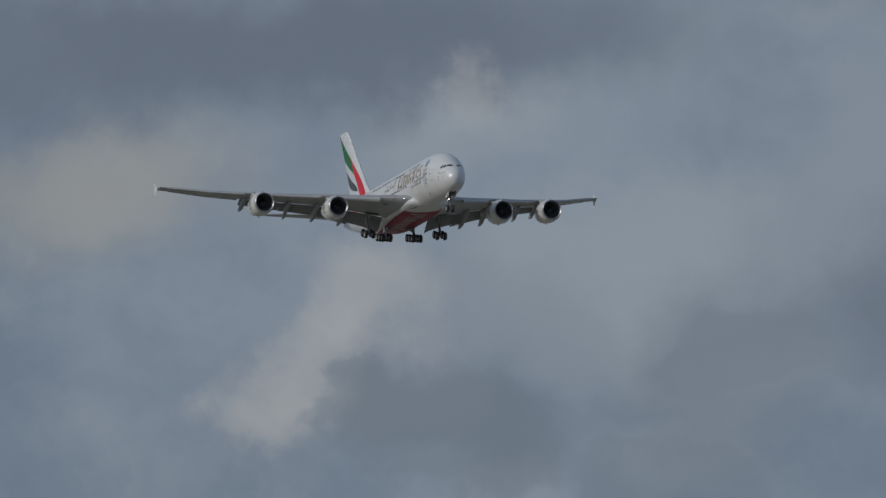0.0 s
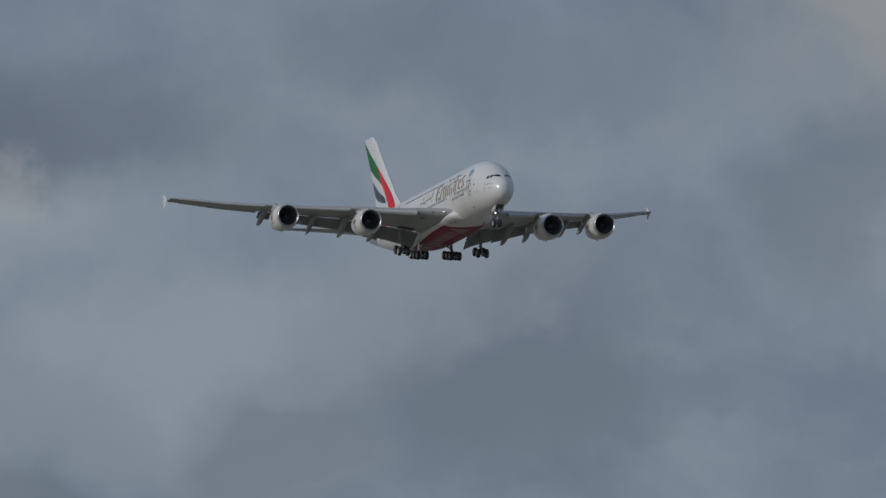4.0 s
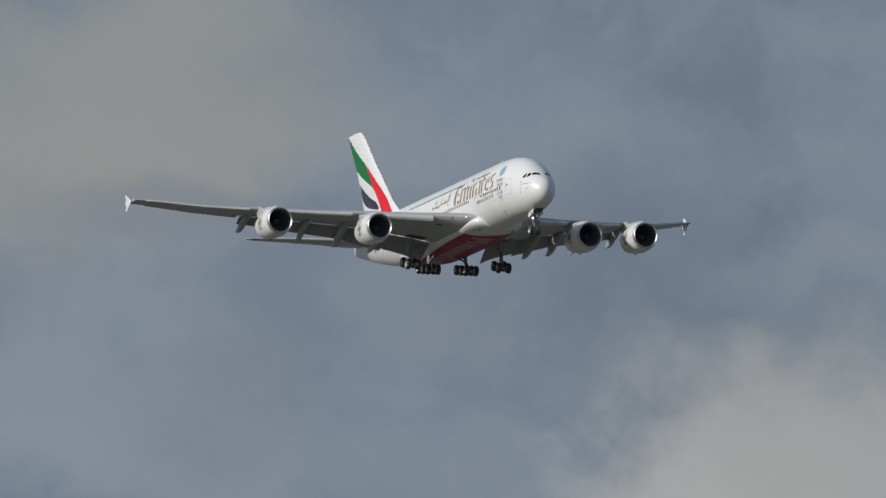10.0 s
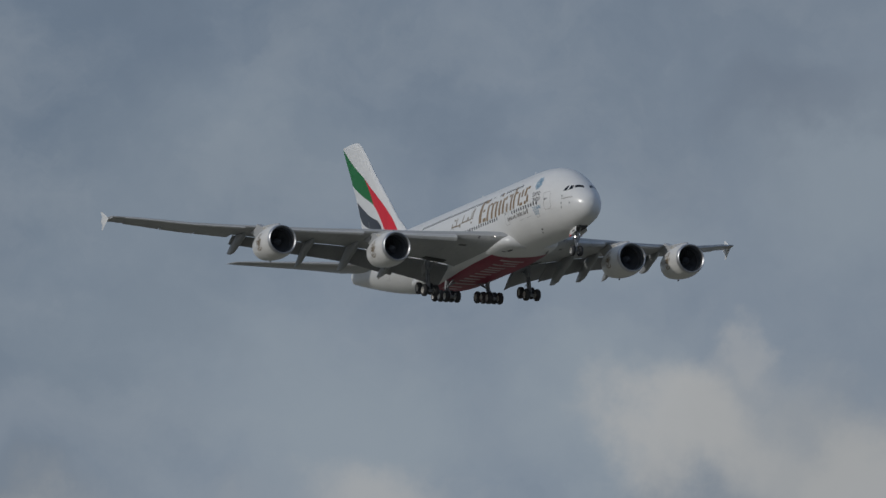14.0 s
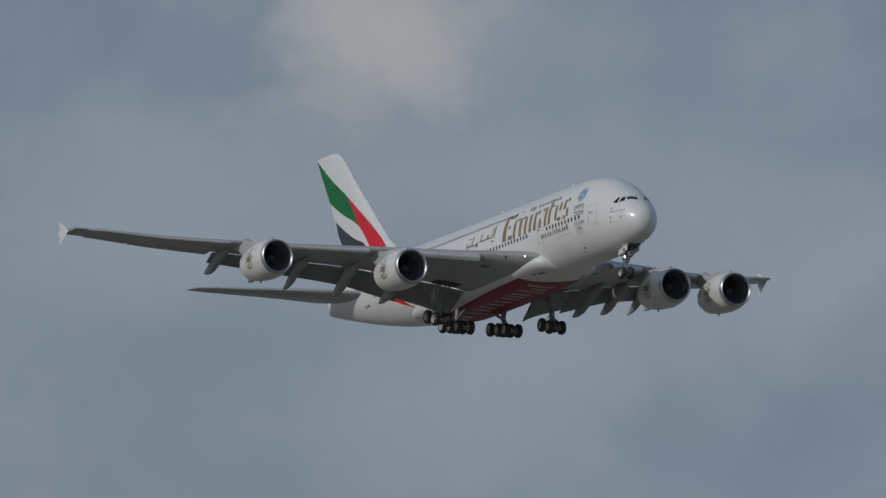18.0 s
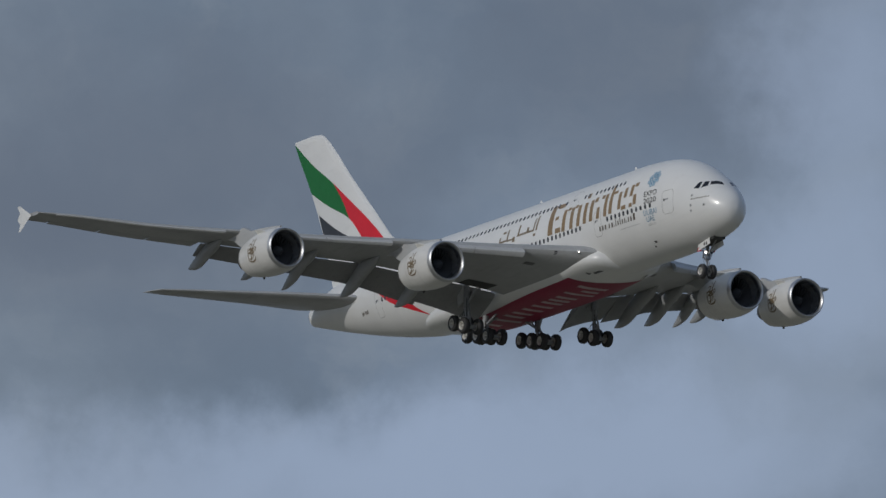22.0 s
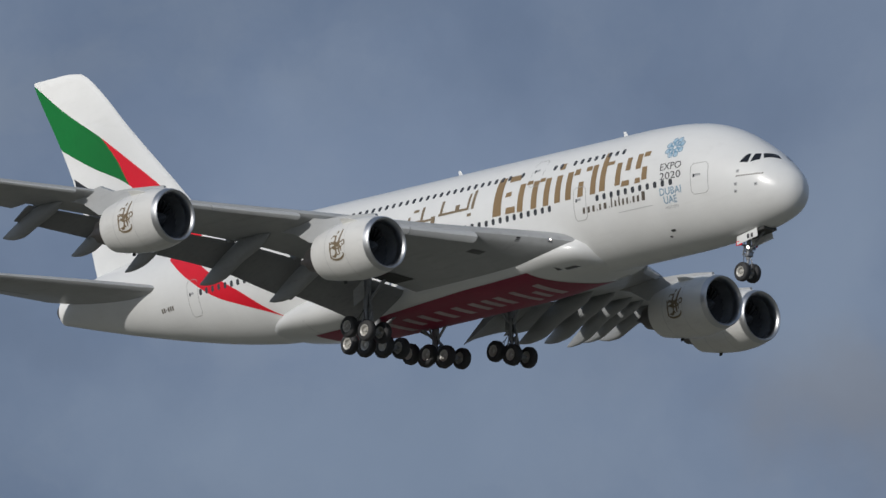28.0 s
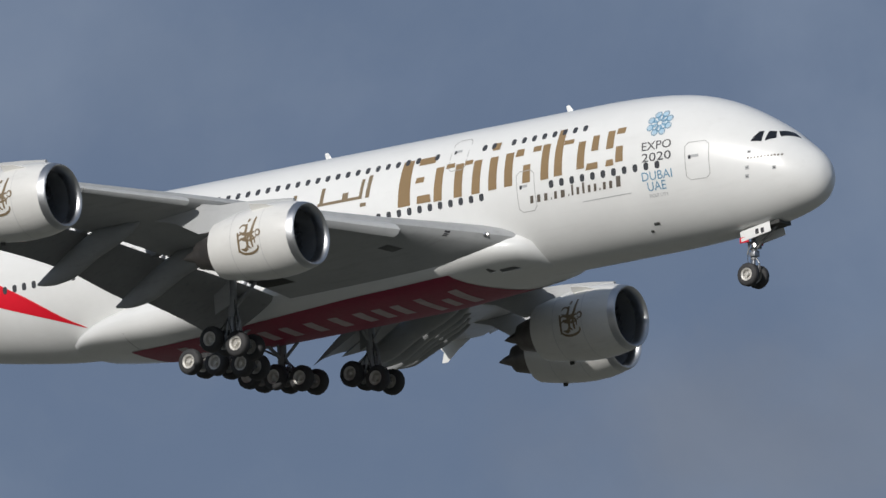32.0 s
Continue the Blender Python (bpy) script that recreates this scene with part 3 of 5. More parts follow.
def canoe(side, y, tip, x_front, parent, wide=0.42, deep=0.55):
    """A flap track fairing: a deep pod below the wing whose sharp tail droops with the flap."""
    z_wing = wing_point(y, 0.5, False, side).z + 0.1
    rings = []
    for i in range(19):
        u = i / 18
        x = x_front + (tip[0] - x_front) * u
        crown = z_wing + (tip[2] + 0.1 - z_wing) * (max(0.0, u - 0.4) / 0.6) ** 1.2
        keel = crown - deep * between(((0, 0.03), (0.1, 0.5), (0.25, 0.9), (0.45, 1.25), (0.62, 1.3), (0.8, 0.95), (0.92, 0.5), (1.0, 0.1)), u)
        w = wide * between(((0, 0.05), (0.08, 0.5), (0.2, 0.85), (0.4, 1.0), (0.65, 0.85), (0.85, 0.45), (1.0, 0.07)), u)
        ring = []
        for k in range(14):
            a = 2 * math.pi * k / 14
            c, s = math.cos(a), math.sin(a)
            ring.append((x, side * y + w * math.copysign(abs(c) ** 0.8, c), (crown + keel) / 2 + (crown - keel) / 2 * s))
        rings.append(ring)
    return part("flap_track_fairing", loft(rings), FAIRING_GREY, parent, "grey pointed flap track fairing", smooth=50)


def build_wing(side):
    ys = [2.6, 3.6, 4.5, 5.4, 6.4, 7.4, 9, 11, 13, 14.8, 17, 20, 23, 25.7, 29, 32, 35, 37, 39.3]
    wing = part("wing", loft([wing_ring(y, side, FLAP_U) for y in ys]), WING_GREY, plane, "grey swept wing with flaps and slats extended", smooth=40)
    for y0, y1 in ((7.45, 10.6), (10.65, 13.4), (16.0, 20.3), (20.35, 24.3), (27.0, 30.6), (30.65, 34.3), (34.35, 38.2)):
        slat(side, y0, y1, wing)
    segment("flap", side, 4.2, 9.26, FLAP_GREY, wing, 0.77, 1.0, 29, 0.010, 0.024, "grey inboard flap lowered")
    segment("flap", side, 9.3, 14.36, FLAP_GREY, wing, 0.77, 1.03, 30, 0.010, 0.024, "grey flap lowered")
    segment("flap", side, 14.4, 20.46, FLAP_GREY, wing, 0.77, 1.04, 28, 0.010, 0.024, "grey flap lowered")
    segment("flap", side, 20.5, 26.6, FLAP_GREY, wing, 0.77, 1.04, 27, 0.010, 0.024, "grey outboard flap lowered")
    for y0, y1 in ((26.8, 30.2), (30.3, 33.7), (33.8, 37.4)):
        segment("aileron", side, y0, y1, WING_GREY, wing, 0.742, 1.0, 6, label="grey aileron")
    segment("trailing_edge", side, 37.45, 39.3, WING_GREY, wing, 0.742, 1.0, 1)
    for y0, y1 in ((4.5, 9.0), (9.2, 14.0), (14.5, 18.0), (18.2, 21.8), (22.0, 26.4)):
        bm = bmesh.new()
        rows = [[bm.verts.new(wing_point(y0 + (y1 - y0) * i / 4, u, True, side) + Vector((0, 0, 0.012 - d))) for u, d in ((0.66, 0), (0.74, 0), (0.765, 0.0), (0.765, 0.04), (0.74, 0.05))] for i in range(5)]
        for a, b in zip(rows, rows[1:]):
            for j in range(5):
                k = (j + 1) % 5
                bm.faces.new((a[j], a[k], b[k], b[j]))
        bm.faces.new(rows[0])
        bm.faces.new(rows[-1])
        part("spoiler", bm, SLAT_GREY, wing)
    tips = ((10.9, -37.8, -4.0), (15.1, -39.8, -3.1), (19.4, -42.2, -2.45), (22.3, -44.1, -1.45), (26.1, -46.4, -0.4))
    for y, x, z in tips:
        chord = wing_at(y)[2]
        pod = canoe(side, y, (x, 0, z), wing_at(y)[0] - 0.40 * chord, wing, 0.44 if y < 18 else 0.38, 1.2 if y < 18 else 1.0)
        # block added in the slot, where the flap carriage sits, against leaking sun
        slot = (wing_point(y, 0.765, True, side) + wing_point(y, 0.765, False, side)) / 2
        part("slot_blocker", box(bmesh.new(), (0.10 * chord, 0.5, 0.045 * chord), Matrix.Translation(slot) @ pose(0, 0, 0, 0, -14, 0), 0.04), FLAP_GREY, pod)
    # wing tip fence, above and below the tip
    x, z, chord = wing_at(39.3)[:3]
    rings = []
    for dz, dx, c, t in ((-1.1, -2.8, 0.4, 0.02), (-0.5, -2.0, 1.0, 0.03), (0.0, -1.1, 2.4, 0.07), (0.5, -1.9, 1.1, 0.04), (1.1, -2.9, 0.4, 0.02)):
        y = side * (39.45 + 0.08 * abs(dz))
        rings.append([(x + dx - c * u, y + side * v * t, z - 0.05 + dz) for u, v in ((0, 0), (0.3, 1), (0.7, 0.8), (1, 0), (0.7, -0.8), (0.3, -1))])
    part("wingtip_fence", loft(rings), WHITE, wing, "white wing tip fence", smooth=50)
    # landing lamp in the wing root
    p = wing_point(4.15, 0.0, True, side)
    bm = bmesh.new()
    rod(bm, p + Vector((-0.1, 0, -0.05)), p + Vector((0.12, 0, -0.05)), 0.1, 0.12)
    light = part("landing_light", bm, METAL, wing, "landing light in the leading edge")
    bm = bmesh.new()
    rod(bm, p + Vector((0.12, 0, -0.05)), p + Vector((0.14, 0, -0.05)), 0.06)
    part("lens", bm, LAMP, light, "lit landing lamp lens")
    # three small dark lamps' windows stacked on the leading edge
    for k in range(3):
        bm = bmesh.new()
        u0, u1 = 0.0006 + 0.006 * k, 0.0042 + 0.006 * k
        bm.faces.new([bm.verts.new(wing_point(y, u, False, side) + Vector((0.012, 0, -0.008))) for y, u in ((5.25, u0), (5.42, u0), (5.42, u1), (5.25, u1))])
        part("lamp_window", bm, INK, wing)
    # root intake mark under the leading edge
    bm = bmesh.new()
    q = [wing_point(y, u, False, side) + Vector((0, 0, -0.015)) for y, u in ((5.8, 0.13), (6.5, 0.12), (6.5, 0.165), (5.8, 0.175))]
    bm.faces.new([bm.verts.new(v) for v in q])
    part("wing_vent", bm, DIM, wing, "dark grey vent under the wing")
    return wing


wings = {side: build_wing(side) for side in (-1, 1)}


def blade_mesh():
    bm = bmesh.new()
    rows = []
    for r, chord, twist in ((0.42, 0.34, 25), (0.8, 0.38, 40), (1.15, 0.42, 52), (1.48, 0.44, 60)):
        dx, dw = chord / 2 * math.cos(radians(twist)), chord / 2 * math.sin(radians(twist))
        rows.append([bm.verts.new((f * dx, r, f * dw)) for f in (-1, 1)])
    for p, q in zip(rows, rows[1:]):
        bm.faces.new((p[0], p[1], q[1], q[0]))
    data = bpy.data.meshes.new("fan_blade")
    bm.to_mesh(data)
    bm.free()
    data.materials.append(FAN)
    return data


BLADE = blade_mesh()


def build_engine(side, y, x, z):
    at = (x, side * y, z)
    engine = new("engine")
    engine.parent = plane
    tagged(engine, "white turbofan engine with polished inlet lip")
    outer = turned(((0.42, 1.76), (0.8, 1.86), (1.4, 1.95), (2.2, 1.98), (3.0, 1.95), (4.0, 1.84), (4.9, 1.68), (5.6, 1.53), (5.6, 1.48), (5.0, 1.5)), at)
    cowl = part("cowl", outer, COWL, engine, "white painted engine cowl", smooth=50)
    lip = turned(((0.75, 1.46), (0.4, 1.44), (0.15, 1.49), (0.03, 1.57), (0.0, 1.62), (0.04, 1.67), (0.16, 1.715), (0.42, 1.765)), at)
    part("inlet_lip", lip, METAL, engine, "polished metal inlet lip", smooth=60)
    duct = turned(((0.74, 1.462), (1.1, 1.47), (1.9, 1.5)), at)
    part("inlet_duct", duct, DUCT, engine, smooth=60)
    bm = turned(((1.95, 1.5), (2.0, 0.3)), at)
    part("fan_disc", bm, BAY, engine)
    # fan blades round the spinner
    for k in range(24):
        blade = part_of("fan_blade", BLADE, None, engine, smooth=0)
        blade.matrix_local = Matrix.Translation((at[0] - 1.72, at[1], at[2])) @ Matrix.Rotation(2 * math.pi * k / 24, 4, "X")
    part("spinner", turned(((0.95, 0.02), (1.1, 0.16), (1.4, 0.34), (1.75, 0.46)), at, 32), FAN, engine, "dark spinner cone", smooth=60)
    core = turned(((4.4, 1.25), (5.6, 1.12), (6.4, 0.92), (7.1, 0.74), (7.1, 0.68), (6.6, 0.7)), at)
    part("core_cowl", core, HOT, engine, "bare metal core cowl", smooth=50)
    part("exhaust_plug", turned(((6.3, 0.55), (7.1, 0.45), (7.9, 0.2), (8.3, 0.02)), at, 32), HOT, engine, smooth=60)
    # pylon up to the wing
    rings = []
    for dx, low, high, w in ((-1.0, 1.80, 2.02, 0.10), (-2.4, 1.75, 2.2, 0.22), (-4.2, 1.45, 2.35, 0.28), (-5.6, 1.1, 2.4, 0.3), (-7.0, 1.1, 2.4, 0.28), (-8.6, 9.0, 2.4, 0.22), (-10.2, 9.0, 2.3, 0.08)):
        px = at[0] + dx
        lead = wing_at(y)[0]
        top = high
        if px < lead + 0.3:
            u = min(0.7, max(0.0, (lead - px) / wing_at(y)[2]))
            top = wing_point(y, u, False, side).z - at[2] + 0.25
        low = top - 0.62 if low > 5 and dx > -10 else min(low, top - 0.15)
        rings.append([(px, at[1] - w, at[2] + low), (px, at[1] - w, at[2] + top), (px, at[1], at[2] + top + 0.05), (px, at[1] + w, at[2] + top), (px, at[1] + w, at[2] + low), (px, at[1], at[2] + low - 0.04)])
    part("pylon", loft(rings), SLAT_GREY, engine, "light grey engine pylon", smooth=50)
    # strakes, drain mast and seams
    for w in (-1, 1):
        bm = bmesh.new()
        a = radians(52)
        d = Vector((0, w * math.cos(a), math.sin(a)))
        base = [Vector(at) + Vector((-1.3, 0, 0)) + d * 1.9, Vector(at) + Vector((-2.9, 0, 0)) + d * 1.93, Vector(at) + Vector((-2.9, 0, 0)) + d * 2.35, Vector(at) + Vector((-2.2, 0, 0)) + d * 2.25]
        flat = Vector((0, -d.z, d.y)) * 0.02
        rings = [[p + flat for p in base], [p - flat for p in base]]
        part("strake", loft(rings), COWL, cowl)
    bm = bmesh.new()
    box(bm, (0.28, 0.07, 0.2), Matrix.Translation(Vector(at) + Vector((-4.0, 0, -1.92))), 0.02)
    part("drain_mast", bm, BAY, cowl, "small dark drain mast")
    radius = {1.95: 1.975, 3.9: 1.865}
    for s, r in radius.items():
        part("cowl_seam", turned(((s, r), (s + 0.02, r + 0.004), (s + 0.04, r)), at, 48), FAINT, cowl)
    # flowing emblem on each flank, as plain bent bars
    for flank in (-1, 1):
        bm = bmesh.new()

        def on(s, h, off=0.012):
            r = between(((0.8, 1.86), (1.4, 1.95), (2.2, 1.98), (3.0, 1.95), (4.0, 1.84)), s) + off
            a = h / r
            return Vector((at[0] - s, at[1] + flank * r * math.cos(a), at[2] + r * math.sin(a)))

        def swoosh(points, wide):
            last = None
            for i, (s, h) in enumerate(points):
                s1, h1 = points[min(i + 1, len(points) - 1)]
                s0, h0 = points[max(i - 1, 0)]
                length = math.hypot(s1 - s0, h1 - h0)
                w = wide * (0.45 + 0.55 * math.sin(math.pi * (i + 0.6) / len(points)))
                ns, nh = -(h1 - h0) / length * w / 2, (s1 - s0) / length * w / 2
                pair = bm.verts.new(on(s + ns, h + nh)), bm.verts.new(on(s - ns, h - nh))
                if last:
                    bm.faces.new((last[0], last[1], pair[1], pair[0]))
                last = pair

        arc = lambda cs, ch, rs, rh, a0, a1, n=9: [(cs + rs * math.cos(radians(a0 + (a1 - a0) * k / (n - 1))), ch + rh * math.sin(radians(a0 + (a1 - a0) * k / (n - 1)))) for k in range(n)]
        m = 2.75
        swoosh(arc(m - 0.02, -0.62, 0.62, 0.30, 165, 375), 0.14)
        swoosh(arc(m - 0.1, -0.02, 0.5, 0.2, 190, 350), 0.1)
        swoosh(arc(m + 0.02, 0.3, 0.34, 0.14, 180, 360), 0.1)
        swoosh(arc(m + 0.3, -0.35, 0.3, 0.3, 40, 300), 0.14)
        swoosh(arc(m - 0.22, -0.3, 0.26, 0.34, -80, 200), 0.13)
        swoosh([(m - 0.5, 1.08), (m - 0.42, 0.7), (m - 0.3, 0.25), (m - 0.24, -0.15), (m - 0.3, -0.6)], 0.17)
        swoosh([(m + 0.02, 0.72), (m + 0.08, 0.35), (m + 0.1, 0.0), (m + 0.06, -0.7)], 0.16)
        swoosh(arc(m + 0.28, 0.45, 0.26, 0.24, 20, 330), 0.12)
        swoosh(arc(m + 0.3, 0.05, 0.3, 0.16, 200, 20), 0.12)
        swoosh([(m + 0.64, 0.3), (m + 0.6, -0.2), (m + 0.64, -0.75)], 0.15)
        swoosh(arc(m - 0.68, 0.12, 0.14, 0.16, 0, 340), 0.1)
        swoosh([(m + 0.3, 0.14), (m - 0.1, 0.1), (m - 0.5, 0.2)], 0.12)
        swoosh([(m - 0.12, 1.02), (m - 0.06, 0.92), (m - 0.02, 0.82)], 0.16)
        swoosh([(m + 0.34, -0.66), (m + 0.2, -0.72), (m + 0.06, -0.66)], 0.12)
        part("emblem", bm, BRONZE, cowl, "bronze flowing emblem in bent bars")
    return engine


for side in (-1, 1):
    build_engine(side, 14.75, -22.35, -3.17)
    build_engine(side, 25.7, -30.25, -1.47)


TRIM = 0.085


def build_stabiliser(side):
    rings = []
    for y, x, z, chord, t in ((1.0, -56.2, 1.12, 12.4, 1.0), (2.2, -57.6, 1.24, 11.6, 0.92), (6, -62.2, 2.05, 8.8, 0.78), (10, -66.1, 2.65, 6.3, 0.55), (13.4, -69.4, 3.15, 4.2, 0.36), (14.7, -70.8, 3.35, 3.0, 0.22), (15.15, -72.1, 3.42, 1.4, 0.08)):
        us = [1.0, 0.75, 0.5, 0.3, 0.15, 0.06, 0.02, 0.0]
        up = [(x - u * chord, side * y, z + TRIM * u * chord + airfoil(u) * t) for u in us]
        low = [(x - u * chord, side * y, z + TRIM * u * chord - airfoil(u) * t) for u in reversed(us[1:-1])]
        rings.append(up + low)
    tail = part("tailplane", loft(rings), WING_GREY, plane, "grey horizontal tailplane", smooth=40)
    bm = bmesh.new()
    for u0, y0, y1 in ((0.70, 2.3, 14.0),):
        a = [Vector((between(((2.2, -58.5), (6, -62.2), (10, -66.1), (13.4, -69.4), (14.7, -70.8)), y) - u0 * between(((2.2, 11.4), (6, 8.8), (10, 6.3), (13.4, 4.2), (14.7, 3.0)), y), side * y,
                     between(((2.2, 1.45), (6, 2.05), (10, 2.65), (13.4, 3.15), (14.7, 3.35)), y) - airfoil(u0) * between(((2.2, 1.0), (6, 0.78), (10, 0.55), (13.4, 0.36), (14.7, 0.22)), y) - 0.008 + TRIM * u0 * between(((2.2, 11.4), (6, 8.8), (10, 6.3), (13.4, 4.2), (14.7, 3.0)), y))) for y in (y0, 5, 8, 11, y1)]
        for p, q in zip(a, a[1:]):
            bm.faces.new([bm.verts.new(v) for v in (p, q, q - Vector((0.06, 0, 0)), p - Vector((0.06, 0, 0)))])
    part("elevator_gap", bm, BAY, tail)
    return tail


for side in (-1, 1):
    build_stabiliser(side)

# fin: z, leading edge x, trailing edge x, half thickness
FIN = tuple((z, 0.5 + 1.018 * lead, 0.5 + 1.018 * trail, half) for z, lead, trail, half in (
    (3.2, -52.2, -66.0, 0.62), (5.0, -54.3, -66.5, 0.58), (6.4, -56.2, -66.85, 0.52), (8.4, -58.15, -67.5, 0.46), (12.6, -62.4, -69.4, 0.34), (16.9, -66.6, -71.75, 0.2), (17.35, -67.3, -71.95, 0.16), (17.5, -68.4, -71.95, 0.06)))
FIN_LIFT = 0.42


def fin_point(x, z, side, off=0.0):
    lead, trail, half = [between([(row[0], row[k]) for row in FIN], z) for k in (1, 2, 3)]
    u = max(0.0, min(1.0, (lead - x) / (lead - trail)))
    return Vector((max(trail, min(lead, x)), side * (airfoil(u) * 2 * half + off), z + FIN_LIFT))


def build_fin():
    us = [1.0, 0.85, 0.7, 0.5, 0.3, 0.16, 0.07, 0.02, 0.0]
    rings = []
    for z in (3.2, 4.2, 5, 6.4, 8.4, 10.5, 12.6, 13.4, 14.2, 15, 15.8, 16.4, 16.9, 17.35, 17.52):
        lead, trail, half = [between([(row[0], row[k]) for row in FIN], z) for k in (1, 2, 3)]
        up = [(lead + (trail - lead) * u, airfoil(u) * 2 * half, z + FIN_LIFT) for u in us]
        low = [(lead + (trail - lead) * u, -airfoil(u) * 2 * half, z + FIN_LIFT) for u in reversed(us[1:-1])]
        rings.append(up + low)
    fin = part("fin", loft(rings), WHITE, plane, "white tail fin with a flowing flag", smooth=40)

    def band(name, material, low, high, x0, x1, label):
        """A flag band on both flanks between two curves z(x)."""
        for side in (-1, 1):
            bm = bmesh.new()
            grid = []
            for i in range(29):
                x = x0 + (x1 - x0) * i / 28
                a, b = between(low, x), between(high, x)
                grid.append([bm.verts.new(fin_point(0.5 + 1.018 * x, a + (b - a) * j / 6, side, 0.012)) for j in range(7)])
            for p, q in zip(grid, grid[1:]):
                for j in range(6):
                    bm.faces.new((p[j], q[j], q[j + 1], p[j + 1]))
            part(name, bm, material, fin, label, smooth=60)

    upper = ((-71.9, 17.3), (-68.8, 14.96), (-65.1, 12.59), (-62.6, 10.8), (-59.3, 8.35), (-57.0, 6.4), (-55.6, 5.0), (-54.6, 4.0))
    lower = ((-71.9, 16.3), (-70.6, 14.2), (-69.8, 12.85), (-68.6, 12.09), (-66.1, 10.75), (-62.3, 8.9), (-60.5, 7.2), (-58, 4.2), (-56, 2.2), (-54, 0.5))
    split = ((-65.1, 12.59), (-64.2, 11.6), (-63.4, 10.62), (-62.3, 8.9), (-61.2, 7.6), (-60.5, 7.2))
    band("green_band", GREEN, lower, [(x, min(between(upper, x), between(split, x) if x > -65.1 else 99)) for x in [-71.9 + 0.3 * k for k in range(33)]], -71.9, -62.3, "green flag band")
    band("red_band", RED, [(x, between(split, x) if x < -62.3 else between(lower, x)) for x in [-65.1 + 0.25 * k for k in range(41)]], upper, -65.1, -55.3, "red flag band")
    band("black_band", BLACK, ((-68.1, 10.3), (-67.5, 8.7), (-66.6, 7.6), (-64.5, 6.6), (-62, 6.0), (-60, 5.6)), ((-68.1, 10.35), (-66.6, 9.45), (-64.8, 8.44), (-62.8, 7.5), (-61.2, 6.9), (-60.0, 5.9)), -68.1, -60.1, "black flag band")
    bm = bmesh.new()
    for side in (-1, 1):
        a = [fin_point(between([(row[0], row[1] + 0.72 * (row[2] - row[1])) for row in FIN], z), z, side, 0.016) for z in (4.2, 5.2, 6.2, 7.2)]
        for p, q in zip(a, a[1:]):
            bm.faces.new([bm.verts.new(v) for v in (p, q, q - Vector((0.05, 0, 0)), p - Vector((0.05, 0, 0)))])
    part("rudder_gap", bm, FAINT, fin)


build_fin()


def build_tail_stripe():
    upper = ((45.4, -2.62), (46.4, -2.08), (48.5, -0.72), (50.7, 0.55), (54.3, 2.8), (56.5, 3.9))
    lower = ((45.4, -2.66), (46.4, -2.28), (48.5, -1.55), (51.1, -0.58), (53.9, 1.06), (56.5, 2.9), (57.5, 3.6))
    for side in (-1, 1):
        part("red_stripe", patch(lambda s: between(lower, s), lambda s: between(upper, s), 45.4, 56.4, 30, 6, 0.012, side), RED, fuselage, "red stripe sweeping down the tail")


build_tail_stripe()


# ---- windows and doors ----
def rounded(wide, high, r, n=4):
    pts = []
    for cx, cy, a0 in ((wide / 2 - r, high / 2 - r, 0), (-wide / 2 + r, high / 2 - r, 90), (-wide / 2 + r, -high / 2 + r, 180), (wide / 2 - r, -high / 2 + r, 270)):
        for k in range(n + 1):
            a = radians(a0 + 90 * k / n)
            pts.append((cx + r * math.cos(a), cy + r * math.sin(a)))
    return pts


def plate_mesh(name, wide, high, r, deep, material):
    bm = bmesh.new()
    top = [bm.verts.new((x, y, deep)) for x, y in rounded(wide, high, r)]
    low = [bm.verts.new((x * 1.08, y * 1.06, -0.03)) for x, y in rounded(wide, high, r)]
    bm.faces.new(top)
    for i in range(len(top)):
        j = (i + 1) % len(top)
        bm.faces.new((low[i], low[j], top[j], top[i]))
    data = bpy.data.meshes.new(name)
    bmesh.ops.recalc_face_normals(bm, faces=bm.faces)
    bm.to_mesh(data)
    bm.free()
    data.materials.append(material)
    return data


def build_windows():
    pane = plate_mesh("cabin_window", 0.27, 0.40, 0.12, 0.012, PORT)
    main = [8.5 + 0.646 * k for k in range(11)] + [19.34 + 0.65 * k for k in range(19)] + [34.4 + 0.65 * k for k in range(10)] + [43.5 + 0.65 * k for k in range(15)]
    upper = [13.08 + 0.64 * k for k in range(8)] + [18.8, 19.4, 22.4] + [23.6 + 0.64 * k for k in range(30)] + [45.5 + 0.64 * k for k in range(10)]
    for side in (-1, 1):
        for s in main:
            ob = part_of("cabin_window", pane, None, fuselage, smooth=0)
            ob.matrix_local = hull_frame(s, 0.0, 0.006, side)
        for s in upper:
            ob = part_of("cabin_window", pane, None, fuselage, smooth=0)
            ob.matrix_local = hull_frame(s, 2.78, 0.006, side)


